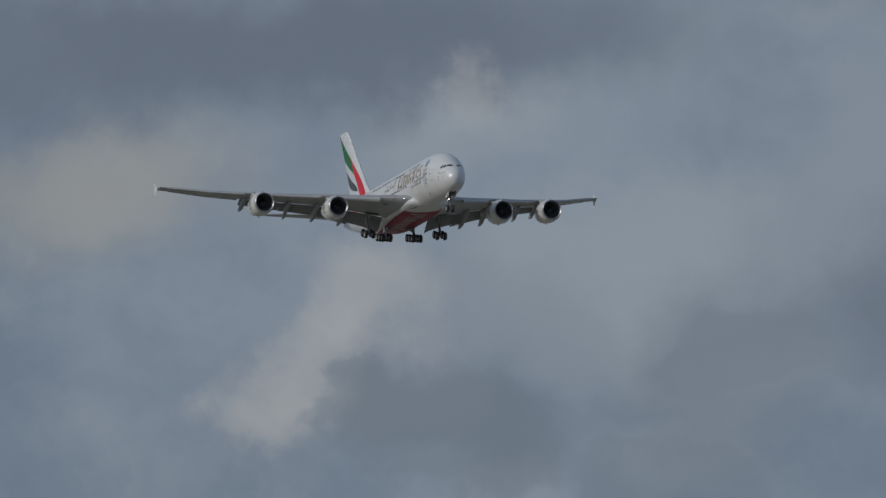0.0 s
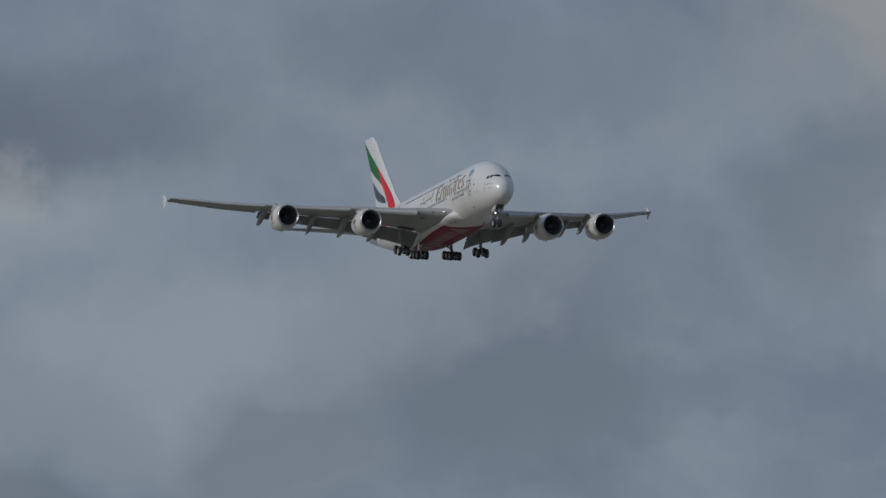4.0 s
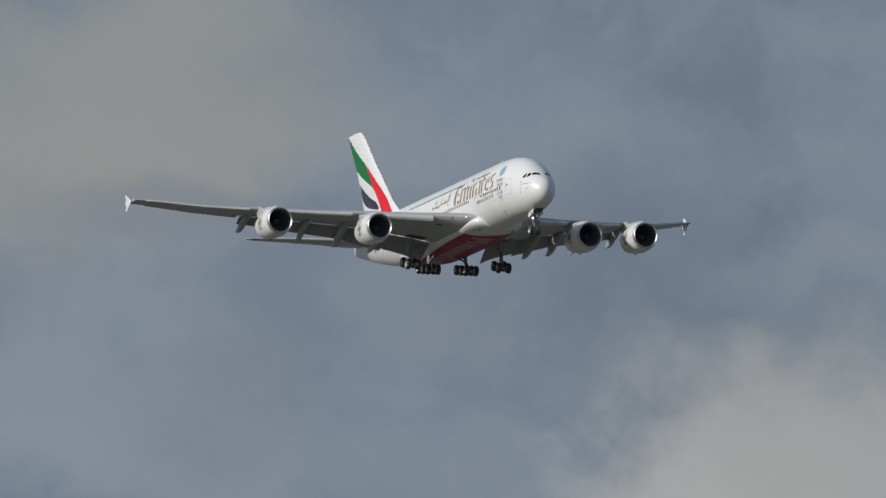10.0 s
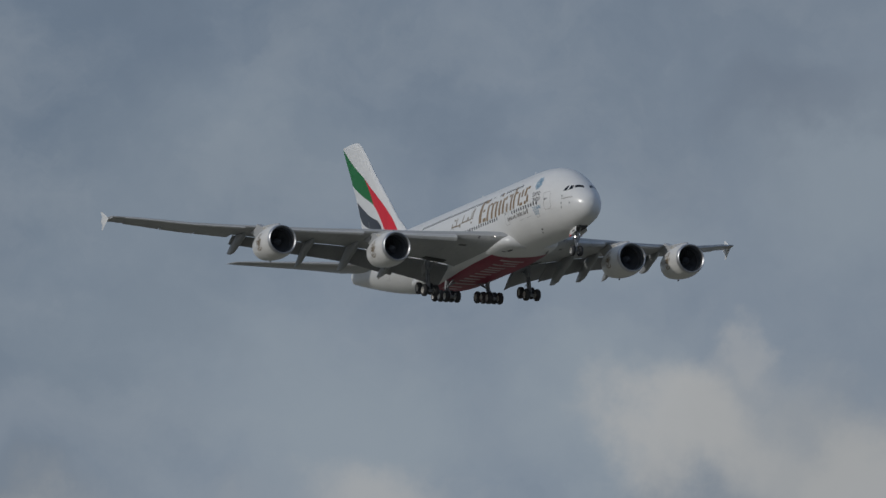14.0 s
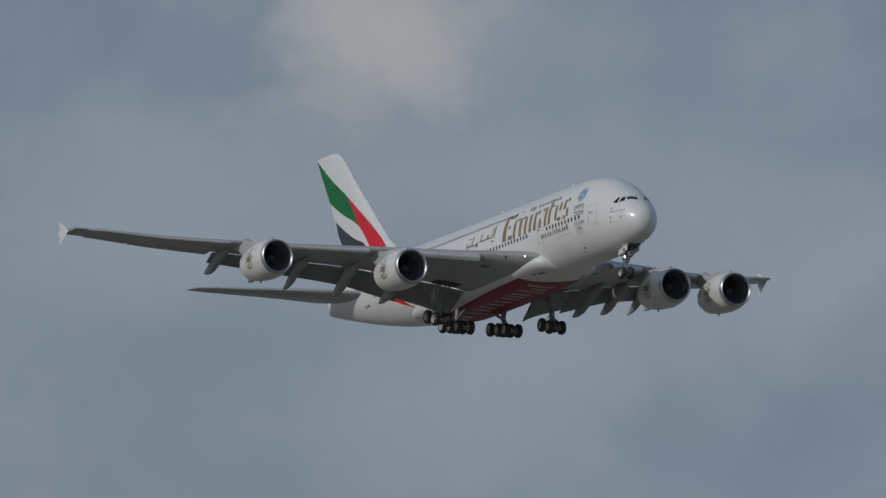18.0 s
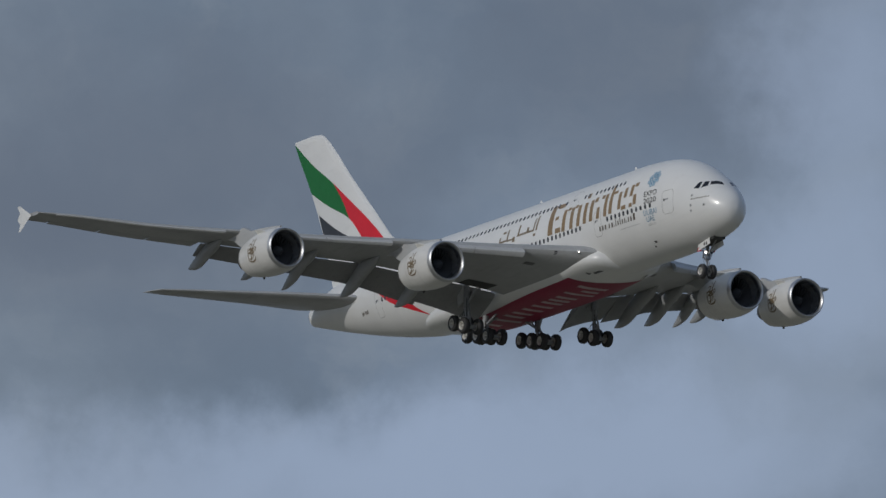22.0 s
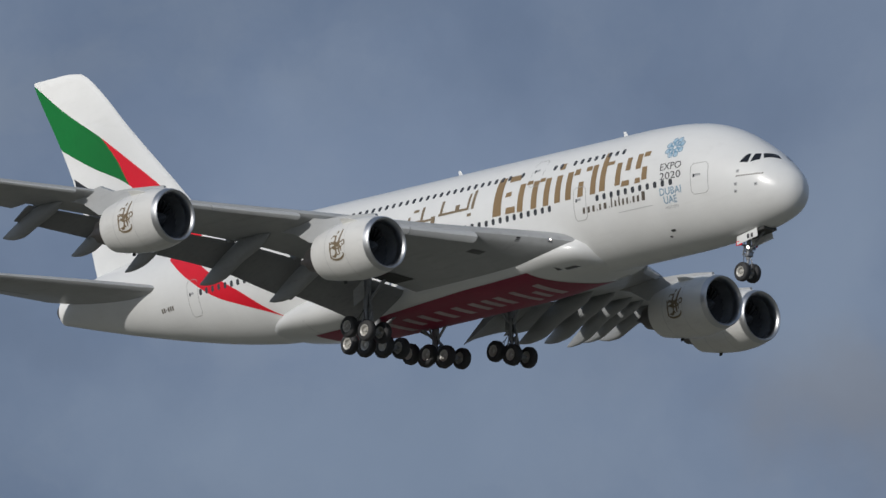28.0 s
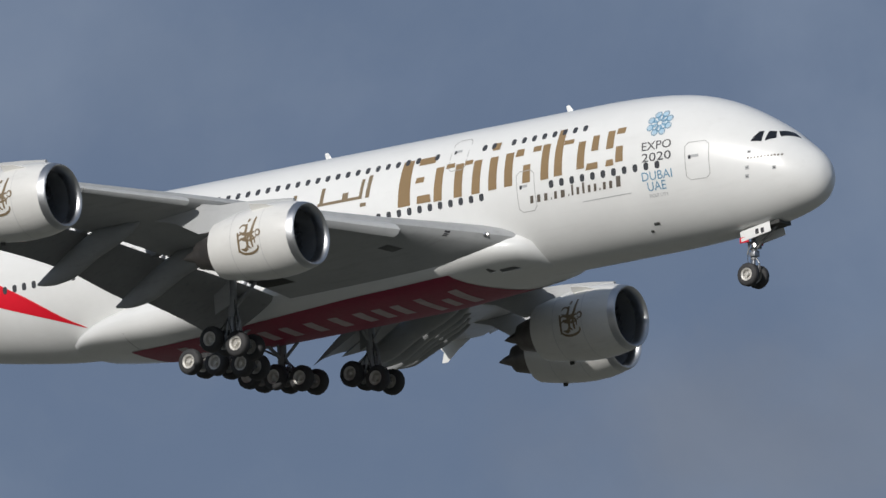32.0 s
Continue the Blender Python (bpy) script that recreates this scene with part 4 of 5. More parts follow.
def build_doors():
    for side in (-1, 1):
        for s0, s1, z0, z1 in ((5.6, 6.9, -1.06, 0.93), (16.0, 17.1, -1.18, 0.97), (31.8, 33.0, -1.18, 0.97), (41.3, 42.5, -1.18, 0.97), (52.9, 54.0, -1.4, 0.95), (20.4, 21.5, 1.75, 3.55), (43.4, 44.4, 1.75, 3.5)):
            bm = bmesh.new()
            r = 0.2
            ring = [(s0 + r, z0), (s1 - r, z0), (s1, z0 + r), (s1, z1 - r), (s1 - r, z1), (s0 + r, z1), (s0, z1 - r), (s0, z0 + r), (s0 + r, z0)]
            strip(bm, ring, 0.036, 0.014, side)
            door = part("cabin_door", bm, SEAM, fuselage, "white cabin door outlined by a grey seam")
            bm = bmesh.new()
            strip(bm, [((s0 + s1) / 2 - 0.1, z0 + 0.62 * (z1 - z0)), ((s0 + s1) / 2 + 0.35, z0 + 0.62 * (z1 - z0))], 0.14, 0.013, side)
            part("door_handle", bm, PALE_MARK, door)
            bm = bmesh.new()
            strip(bm, [(s1 - 0.32, z0 + 0.60 * (z1 - z0)), (s1 - 0.18, z0 + 0.60 * (z1 - z0))], 0.2, 0.016, side)
            part("door_window", bm, PORT, door)


def quad_on_nose(points, off=0.014, n=5):
    """A pane on the nose skin between four corners (s, z, across), bilinear."""
    bm = bmesh.new()
    grid = []
    for i in range(n + 1):
        row = []
        for j in range(n + 1):
            u, v = i / n, j / n
            a = [points[0][k] * (1 - u) * (1 - v) + points[1][k] * u * (1 - v) + points[2][k] * u * v + points[3][k] * (1 - u) * v for k in range(2)]
            row.append(bm.verts.new(a_to_hull(a, off)))
        grid.append(row)
    for i in range(n):
        for j in range(n):
            bm.faces.new((grid[i][j], grid[i + 1][j], grid[i + 1][j + 1], grid[i][j + 1]))
    return bm


def a_to_hull(a, off):
    """A nose point from (angle round the top in degrees, starboard positive; station)."""
    return hull(a[1], radians(a[0]), off, -1)


def nose_angle(s, y):
    return math.degrees(math.asin(max(-1.0, min(1.0, y / between(HALF, s)))))


def build_cockpit():
    # panes by their corners: degrees round from the crown, and station
    side_rear = [(65.2, 3.49), (60.9, 2.94), (44.9, 2.95), (48.3, 3.16)]
    side_front = [(59.0, 2.79), (47.6, 2.29), (35.4, 2.42), (41.4, 2.74)]
    windscreen = [(41.4, 2.12), (13.0, 1.44), (11.0, 1.80), (33.2, 2.34)]
    for mirror in (1, -1):
        for pane in (side_rear, side_front, windscreen):
            part("cockpit_window", quad_on_nose([(a * mirror, s) for a, s in pane]), GLASS, fuselage, "dark cockpit window")


build_windows()
build_doors()
build_cockpit()


# ---- markings on the fuselage ----
def text_mesh(words, size):
    curve = bpy.data.curves.new("letters", "FONT")
    curve.body, curve.size, curve.resolution_u = words, size, 3
    holder = bpy.data.objects.new("letters", curve)
    scene.collection.objects.link(holder)
    data = bpy.data.meshes.new_from_object(holder.evaluated_get(bpy.context.evaluated_depsgraph_get()))
    bpy.data.objects.remove(holder)
    bpy.data.curves.remove(curve)
    return data


def lettering(name, words, size, s_left, z, material, label, wide=None, off=0.016, side=-1):
    """Words on the starboard skin, read towards the nose, from station s_left at height z."""
    data = text_mesh(words, size)
    xs = [v.co.x for v in data.vertices]
    x0, stretch = min(xs), (wide / (max(xs) - min(xs)) if wide else 1.0)
    for v in data.vertices:
        v.co = hull_at(s_left - (v.co.x - x0) * stretch, z + v.co.y, off, side)
    return part_of(name, data, material, fuselage, label, smooth=0)


def build_markings():
    lettering("lettering", "EXPO", 0.66, 9.36, 0.84, INK, "black letters EXPO", 1.68)
    lettering("lettering", "2020", 0.66, 9.36, 0.22, INK, "black numerals 2020", 1.68)
    lettering("lettering", "DUBAI", 0.66, 9.44, -0.76, BLUE, "blue letters DUBAI", 1.74)
    lettering("lettering", "UAE", 0.66, 9.2, -1.3, BLUE, "blue letters UAE", 1.06)
    lettering("lettering", "HOST CITY", 0.24, 9.18, -1.62, PALE_MARK, "pale grey small letters HOST CITY", 1.08)
    # star of rings in blue
    bm = bmesh.new()
    for k in range(8):
        a = 2 * math.pi * k / 8
        for ring, radius, size in ((0, 0.3, 0.17), (1, 0.55, 0.18)):
            c = (8.5 + radius * math.cos(a + ring * 0.39), 2.3 + radius * math.sin(a + ring * 0.39))
            strip(bm, [(c[0] + size * math.cos(b), c[1] + size * math.sin(b)) for b in [2 * math.pi * j / 7 for j in range(8)]], 0.04, 0.016)
    star = part("star_emblem", bm, BLUE, fuselage, "blue star emblem of linked rings")
    bm = bmesh.new()
    for k in range(8):
        a = 2 * math.pi * k / 8 + 0.39
        bm.faces.new([bm.verts.new(hull_at(8.5 + r * math.cos(b), 2.3 + r * math.sin(b), 0.012)) for r, b in ((0.14, a - 0.39), (0.58, a - 0.26), (0.70, a), (0.58, a + 0.26), (0.14, a + 0.39))])
    part("star_field", bm, PALE_BLUE, star, "pale blue filling of the star")
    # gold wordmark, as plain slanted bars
    bars = [(24.2, 24.15, 0.3, 2.85, 0.78, 0.66), (22.95, 22.95, 0.3, 0.72, 0.9, 0.8), (22.95, 22.9, 2.45, 2.85, 1.0, 1.1), (23.25, 23.2, 1.45, 1.75, 0.55, 0.5)]
    bars += [(22.07, 22.0, 0.25, 2.12, 0.52, 0.5), (20.8, 20.75, 0.25, 2.1, 0.52, 0.5), (19.68, 19.6, 0.25, 2.1, 0.52, 0.5), (21.35, 21.35, 1.95, 2.2, 0.55, 0.5), (20.2, 20.2, 1.95, 2.2, 0.5, 0.5)]
    bars += [(18.62, 18.58, 0.28, 2.1, 0.52, 0.5), (18.6, 18.58, 2.5, 2.92, 0.46, 0.44)]
    bars += [(17.62, 17.6, 0.3, 2.15, 0.52, 0.5), (16.98, 16.95, 1.85, 2.25, 0.52, 0.45)]
    bars += [(16.5, 16.45, 0.32, 1.3, 0.5, 0.44), (15.35, 15.3, 0.3, 2.25, 0.5, 0.46), (15.9, 15.9, 1.95, 2.25, 0.5, 0.5)]
    bars += [(14.5, 14.45, 0.35, 2.95, 0.52, 0.44), (13.92, 13.9, 2.0, 2.25, 0.62, 0.6)]
    bars += [(13.1, 13.05, 0.5, 2.0, 0.48, 0.44), (12.22, 12.2, 1.35, 2.2, 0.42, 0.4), (12.4, 12.35, 0.35, 0.7, 0.75, 0.65)]
    bars += [(11.3, 11.28, 1.3, 2.3, 0.44, 0.42), (10.72, 10.7, 0.5, 1.35, 0.46, 0.42), (10.72, 10.68, 2.05, 2.38, 0.5, 0.5), (11.3, 11.28, 0.36, 0.7, 0.5, 0.4)]
    wordmark = new("wordmark")
    wordmark.parent = fuselage
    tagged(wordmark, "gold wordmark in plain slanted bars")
    for row in bars:
        part("stroke", bar(bmesh.new(), *row), GOLD, wordmark)
    # second script further aft, in plain bars
    bm = bmesh.new()
    for row in ((26.55, 26.45, 1.2, 2.45, 0.2, 0.2), (27.0, 26.9, 1.2, 2.3, 0.16, 0.16), (27.4, 27.4, 1.2, 1.36, 0.8, 0.8), (28.0, 27.95, 1.2, 1.7, 0.3, 0.3), (28.9, 28.9, 1.2, 1.36, 1.3, 1.3), (29.5, 29.42, 1.2, 2.2, 0.18, 0.18),
                (30.2, 30.2, 0.85, 1.3, 0.3, 0.3), (30.8, 30.8, 1.05, 1.2, 0.8, 0.8), (31.3, 31.22, 1.1, 2.1, 0.18, 0.18), (32.0, 32.0, 1.1, 1.26, 1.0, 1.0), (32.5, 32.45, 1.1, 1.6, 0.18, 0.18), (31.9, 31.9, 1.85, 2.02, 0.4, 0.4), (26.8, 26.8, 0.75, 0.95, 0.3, 0.3)):
        bar(bm, *row[:4], row[4] * 1.25, row[5] * 1.25, steps=3)
    part("script_marking", bm, BRONZE, fuselage, "gold script in plain bars")
    # small address line under the wordmark, in plain bars
    address = new("address_marking")
    address.parent = fuselage
    tagged(address, "small dark address line in plain bars")
    s = 16.45
    k = 0
    while s > 10.6:
        high = 0.62 if k in (7, 9, 15) else 0.42
        wide = (0.34, 0.34, 0.34, 0.1, 0.28, 0.42, 0.1, 0.2, 0.28, 0.22, 0.28, 0.26, 0.1, 0.28, 0.3, 0.45)[k % 16]
        part("stroke", bar(bmesh.new(), s - wide / 2, s - wide / 2 - 0.05, -0.8, -0.8 + high * 0.9 * (0.3 if wide <= 0.1 else 1), wide * 0.6, wide * 0.6, steps=2), BROWN, address)
        s -= wide + 0.1
        k += 1
    bm = bmesh.new()
    strip(bm, [(13.2, -1.22), (10.2, -1.22)], 0.03)
    part("thin_line", bm, PALE_MARK, fuselage)
    # type marking below the cockpit and small probes
    bm = bmesh.new()
    for k in range(11):
        bar(bm, 3.55 - 0.17 * k, 3.53 - 0.17 * k, -0.36, -0.27 if k % 4 else -0.25, 0.10, 0.09, steps=1)
    part("type_marking", bm, BROWN, fuselage, "small dark type marking in plain bars")
    for s, z in ((3.5, 0.01), (3.62, -0.82), (3.67, -1.27), (2.21, -0.98)):
        bm = bmesh.new()
        strip(bm, [(s + 0.1, z), (s - 0.1, z)], 0.2, 0.016)
        part("air_sensor", bm, PALE_MARK, fuselage)
        bm = bmesh.new()
        p = hull_frame(s, z, 0.02)
        box(bm, (0.09, 0.04, 0.08), p, 0.01)
        part("sensor_vane", bm, BAY, fuselage)
    # registration near the tail, as plain bars
    bm = bmesh.new()
    for k in range(6):
        bar(bm, 57.1 - 0.24 * k, 57.08 - 0.24 * k, -0.62 + (0.1 if k == 2 else 0), -0.34 - (0.1 if k == 2 else 0), 0.15, 0.15, steps=2)
    part("registration_marking", bm, BROWN, fuselage, "small dark marking in plain bars near the tail")
    # outflow valves and panels low on the side
    for s, z, w, h in ((9.2, -2.86, 0.35, 0.13), (9.75, -3.15, 0.2, 0.1)):
        bm = bmesh.new()
        strip(bm, [(s, z), (s + w, z)], h, 0.016)
        part("vent", bm, BAY, fuselage)
    # blade aerials on the crown
    for x, z in ((-15.6, 4.36), (-31.2, 4.44)):
        rings = [[(x + dx + 0.3 * w, 0.04 * w, z + dz), (x + dx - 0.25 * w, 0.05 * w, z + dz), (x + dx - 0.4 * w, 0, z + dz), (x + dx - 0.25 * w, -0.05 * w, z + dz), (x + dx + 0.3 * w, -0.04 * w, z + dz), (x + dx + 0.42 * w, 0, z + dz)]
                 for dx, dz, w in ((0, -0.1, 0.65), (-0.05, 0.15, 0.5), (-0.2, 0.5, 0.3), (-0.22, 0.53, 0.15))]
        part("blade_aerial", loft(rings), WHITE, fuselage, "small white blade aerial")


build_markings()


# ---- landing gear ----
def wheel_meshes(r, wide):
    tyre = turned(((-wide * 0.5, r * 0.56), (-wide * 0.5, r * 0.8), (-wide * 0.42, r * 0.93), (-wide * 0.25, r), (wide * 0.25, r), (wide * 0.42, r * 0.93), (wide * 0.5, r * 0.8), (wide * 0.5, r * 0.56)), (0, 0, 0), 28)
    side_view = ((0.30, 0.02), (0.40, 0.05), (0.40, 0.13), (0.28, 0.17), (0.06, 0.20), (0.06, 0.36), (0.26, 0.40), (0.38, 0.43), (0.40, 0.50), (0.49, 0.57))
    hub = turned([(-wide * a, r * b) for a, b in side_view] + [(wide * a, r * b) for a, b in reversed(side_view)], (0, 0, 0), 28)
    for face in (-1, 1):
        for k in range(9):
            a = 2 * math.pi * k / 9
            rod(hub, (face * wide * 0.02, r * 0.28 * math.cos(a), r * 0.28 * math.sin(a)), (face * wide * 0.22, r * 0.30 * math.cos(a), r * 0.30 * math.sin(a)), r * 0.05, sides=6)
    made = []
    for name, bm, material in (("tyre", tyre, RUBBER), ("rim", hub, HUB)):
        bmesh.ops.recalc_face_normals(bm, faces=bm.faces)
        bmesh.ops.rotate(bm, verts=bm.verts, matrix=Matrix.Rotation(radians(90), 3, "Z"))
        data = bpy.data.meshes.new(name)
        bm.to_mesh(data)
        bm.free()
        data.materials.append(material)
        data.shade_smooth()
        data.set_sharp_from_angle(angle=radians(40))
        made.append(data)
    return made


MAIN_WHEEL = wheel_meshes(0.70, 0.52)
NOSE_WHEEL = wheel_meshes(0.62, 0.42)


def put_wheel(meshes, gear, at):
    tyre = new("tyre", meshes[0])
    tyre.parent = gear
    tyre.matrix_local = Matrix.Translation(at)
    rim = new("rim", meshes[1])
    rim.parent = tyre
    tagged(rim, "pale alloy wheel hub")


def build_main_gear(side, x, y, z, top, rows, tilt, kind):
    gear = new("main_gear")
    gear.parent = plane
    tagged(gear, "grey main landing gear leg with a " + kind + " bogie")
    c = Vector((x, side * y, z))
    pitch = 1.72
    t = radians(tilt)
    along = Vector((math.cos(t), 0, -math.sin(t)))
    offs = [(i - (rows - 1) / 2) * pitch for i in range(rows)]
    for o in offs:
        for w in (-0.68, 0.68):
            put_wheel(MAIN_WHEEL, gear, c + along * o + Vector((0, w, 0)))
    bm = bmesh.new()
    rod(bm, c + along * (offs[0] - 0.2), c + along * (offs[-1] + 0.2), 0.17)
    for o in offs:
        rod(bm, c + along * o + Vector((0, -0.7, 0)), c + along * o + Vector((0, 0.7, 0)), 0.1)
    part("bogie_beam", bm, GEAR_PAINT, gear)
    up = Vector((x + 0.1, side * (y - 0.15), top))
    bm = bmesh.new()
    rod(bm, c, c + (up - c) * 0.5, 0.13)
    part("oleo_strut", bm, STEEL, gear, "bright steel oleo strut")
    bm = bmesh.new()
    rod(bm, c + (up - c) * 0.38, up, 0.25)
    part("leg", bm, GEAR_PAINT, gear)
    bm = bmesh.new()
    rod(bm, c + (up - c) * 0.45, Vector((x + 2.0, side * (y - 0.6), top + 0.1)), 0.09)
    rod(bm, c + (up - c) * 0.5, Vector((x - 0.2, side * (y - 2.0), top + 0.1)), 0.1)
    part("side_brace", bm, GEAR_PAINT, gear)
    bm = bmesh.new()
    rod(bm, c + Vector((0.25, 0, 0.15)), c + (up - c) * 0.3 + Vector((0.5, 0, 0)), 0.06)
    rod(bm, c + (up - c) * 0.3 + Vector((0.5, 0, 0)), c + (up - c) * 0.55 + Vector((0.2, 0, 0)), 0.06)
    rod(bm, c + Vector((-0.5, 0, 0.1)), c + (up - c) * 0.45 + Vector((-0.15, 0, 0)), 0.05)
    part("torque_link", bm, STEEL, gear)
    bm = bmesh.new()
    for k in range(4):
        a = c + (up - c) * (0.1 + 0.1 * k) + Vector((0.28, 0.12 * (-1) ** k, 0))
        rod(bm, a, a + (up - c) * 0.22 + Vector((-0.06, 0, 0)), 0.028, sides=6)
    part("hydraulic_lines", bm, BAY, gear)
    # brake rods beside the beam, pitch trimmer and a lock link
    bm = bmesh.new()
    for w in (-0.3, 0.3):
        rod(bm, c + along * offs[0] + Vector((0, w, -0.2)), c + along * offs[-1] + Vector((0, w, -0.2)), 0.035, sides=6)
    part("brake_rods", bm, STEEL, gear)
    bm = bmesh.new()
    rod(bm, c + along * offs[-1] * 0.8 + Vector((0, 0.1, 0.12)), c + (up - c) * 0.42 + Vector((0.3, 0.1, 0)), 0.07)
    rod(bm, c + along * offs[-1] * 0.55 + Vector((0, 0.1, 0.35)), c + (up - c) * 0.3 + Vector((0.2, 0.1, 0)), 0.1)
    part("pitch_trimmer", bm, STEEL, gear, "bright steel trimming strut")
    bm = bmesh.new()
    rod(bm, c + (up - c) * 0.62 + Vector((-0.3, 0, 0)), Vector((x - 1.7, side * (y - 0.9), top + 0.15)), 0.06)
    rod(bm, c + (up - c) * 0.6 + Vector((0, side * -0.3, 0)), Vector((x + 0.9, side * (y - 1.7), top + 0.1)), 0.06)
    box(bm, (0.34, 0.3, 0.4), Matrix.Translation(c + (up - c) * 0.58), 0.05)
    part("lock_links", bm, GEAR_PAINT, gear)
    bm = bmesh.new()
    for k in range(5):
        a = c + (up - c) * (0.3 + 0.05 * k) + Vector((-0.22, 0.1 * (k - 2), 0))
        b = c + along * offs[k % rows] + Vector((0.1, 0.12 * (k - 2), 0.22))
        m = (a + b) / 2 + Vector((-0.25, 0.06 * (k - 2), -0.1))
        rod(bm, a, m, 0.022, sides=5)
        rod(bm, m, b, 0.022, sides=5)
    part("brake_hoses", bm, BAY, gear)
    return gear


def build_gear():
    for side in (-1, 1):
        build_main_gear(side, -33.6, 6.4, -5.95, -2.2, 2, 17, "four-wheel")
        build_main_gear(side, -36.8, 2.68, -6.03, -4.0, 3, 11, "six-wheel")
        # leg door that hangs beside the wing gear
        rings = []
        for dx, z0, z1 in ((0.45, -2.4, -3.9), (-0.55, -2.3, -4.3)):
            rings.append([(-33.9 + dx, side * 6.72, z0), (-33.9 + dx, side * 6.67, z1), (-33.9 + dx, side * 6.6, z1), (-33.9 + dx, side * 6.65, z0)])
        part("gear_door", loft(rings), WING_GREY, plane, "grey wing gear door hanging open")
        bm = bmesh.new()
        q = [wing_point(yy, u, False, side) + Vector((0, 0, -0.02)) for yy, u in ((5.2, 0.62), (7.4, 0.62), (7.4, 0.74), (5.2, 0.74))]
        bm.faces.new([bm.verts.new(v) for v in q])
        part("wheel_well", bm, BAY, plane)
    nose = new("nose_gear")
    nose.parent = plane
    tagged(nose, "grey nose landing gear leg with twin wheels and lamps")
    c = Vector((-4.72, 0, -6.15))
    for w in (-0.46, 0.46):
        put_wheel(NOSE_WHEEL, nose, c + Vector((0, w, 0)))
    bm = bmesh.new()
    rod(bm, c + Vector((0, -0.5, 0)), c + Vector((0, 0.5, 0)), 0.08)
    rod(bm, c, c + Vector((0.1, 0, 1.0)), 0.09)
    part("oleo_strut", bm, STEEL, nose, "bright steel oleo strut")
    bm = bmesh.new()
    rod(bm, c + Vector((0.09, 0, 0.85)), c + Vector((0.25, 0, 2.6)), 0.16)
    rod(bm, c + Vector((0.15, 0, 1.3)), c + Vector((1.7, 0, 2.5)), 0.07)
    part("leg", bm, GEAR_PAINT, nose)
    bm = bmesh.new()
    rod(bm, c + Vector((0.12, -0.45, 1.35)), c + Vector((0.12, 0.45, 1.35)), 0.05)
    rod(bm, c + Vector((0.3, 0, 0.15)), c + Vector((0.42, 0, 0.6)), 0.04)
    rod(bm, c + Vector((0.42, 0, 0.6)), c + Vector((0.2, 0, 1.0)), 0.04)
    rod(bm, c + Vector((0.1, -0.62, 1.72)), c + Vector((0.1, 0.62, 1.72)), 0.06)
    rod(bm, c + Vector((-0.1, -0.3, 1.1)), c + Vector((0.15, -0.34, 1.75)), 0.05)
    rod(bm, c + Vector((-0.1, 0.3, 1.1)), c + Vector((0.15, 0.34, 1.75)), 0.05)
    box(bm, (0.34, 0.5, 0.26), Matrix.Translation(c + Vector((0.14, 0, 1.12))), 0.04)
    part("steering_links", bm, STEEL, nose)
    bm = bmesh.new()
    for w in (-0.14, 0.14):
        rod(bm, c + Vector((-0.12, w, 0.1)), c + Vector((-0.2, w, 0.9)), 0.02, sides=6)
        rod(bm, c + Vector((-0.2, w, 0.9)), c + Vector((-0.02, w * 1.4, 2.2)), 0.02, sides=6)
    part("hydraulic_lines", bm, BAY, nose)
    for w in (-0.28, 0.28):
        bm = bmesh.new()
        rod(bm, c + Vector((0.22, w, 1.55)), c + Vector((0.36, w, 1.55)), 0.13, 0.15)
        lamp = part("gear_lamp", bm, METAL, nose)
        bm = bmesh.new()
        rod(bm, c + Vector((0.365, w, 1.55)), c + Vector((0.375, w, 1.55)), 0.11)
        part("lens", bm, LAMP if w < 0 else GLASS, lamp, "lit landing lamp lens" if w < 0 else "unlit lamp lens")
    for side in (-1, 1):
        bm = bmesh.new()
        box(bm, (1.9, 0.05, 0.58), Matrix.Translation((-4.0, side * 0.66, -4.0)) @ pose(0, 0, 0, side * 6, -9, 0), 0.02)
        door = part("nose_gear_door", bm, WHITE, nose, "white nose gear door hanging open")
        bm = bmesh.new()
        for k in range(2):
            box(bm, (0.2, 0.012, 0.28), Matrix.Translation((-3.55 - 0.34 * k, side * 0.695, -4.0)) @ pose(0, 0, 0, side * 6, -9, 0))
        part("door_marking", bm, INK, door, "dark marking in two plain bars")
        bm = bmesh.new()
        box(bm, (0.55, 0.03, 0.3), Matrix.Translation((-4.72, side * 0.68, -4.33)), 0.01)
        part("door_edge", bm, RED, door, "red edge of the gear door")
    bm = bmesh.new()
    box(bm, (2.3, 1.1, 0.2), Matrix.Translation((-3.7, 0, -3.72)) @ pose(0, 0, 0, 0, -5, 0))
    part("wheel_well", bm, BAY, nose)


build_gear()


# ---- unseen clouds added to shade the aeroplane; gaps in them let the sun through ----
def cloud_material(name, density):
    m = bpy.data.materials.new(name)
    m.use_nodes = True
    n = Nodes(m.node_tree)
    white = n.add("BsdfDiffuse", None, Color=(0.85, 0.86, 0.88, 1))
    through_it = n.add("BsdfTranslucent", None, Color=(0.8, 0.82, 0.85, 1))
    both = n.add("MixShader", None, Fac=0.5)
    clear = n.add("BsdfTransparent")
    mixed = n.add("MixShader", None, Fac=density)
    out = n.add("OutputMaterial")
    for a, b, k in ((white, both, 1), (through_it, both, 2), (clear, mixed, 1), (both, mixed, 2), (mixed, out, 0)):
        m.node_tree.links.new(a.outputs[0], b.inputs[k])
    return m


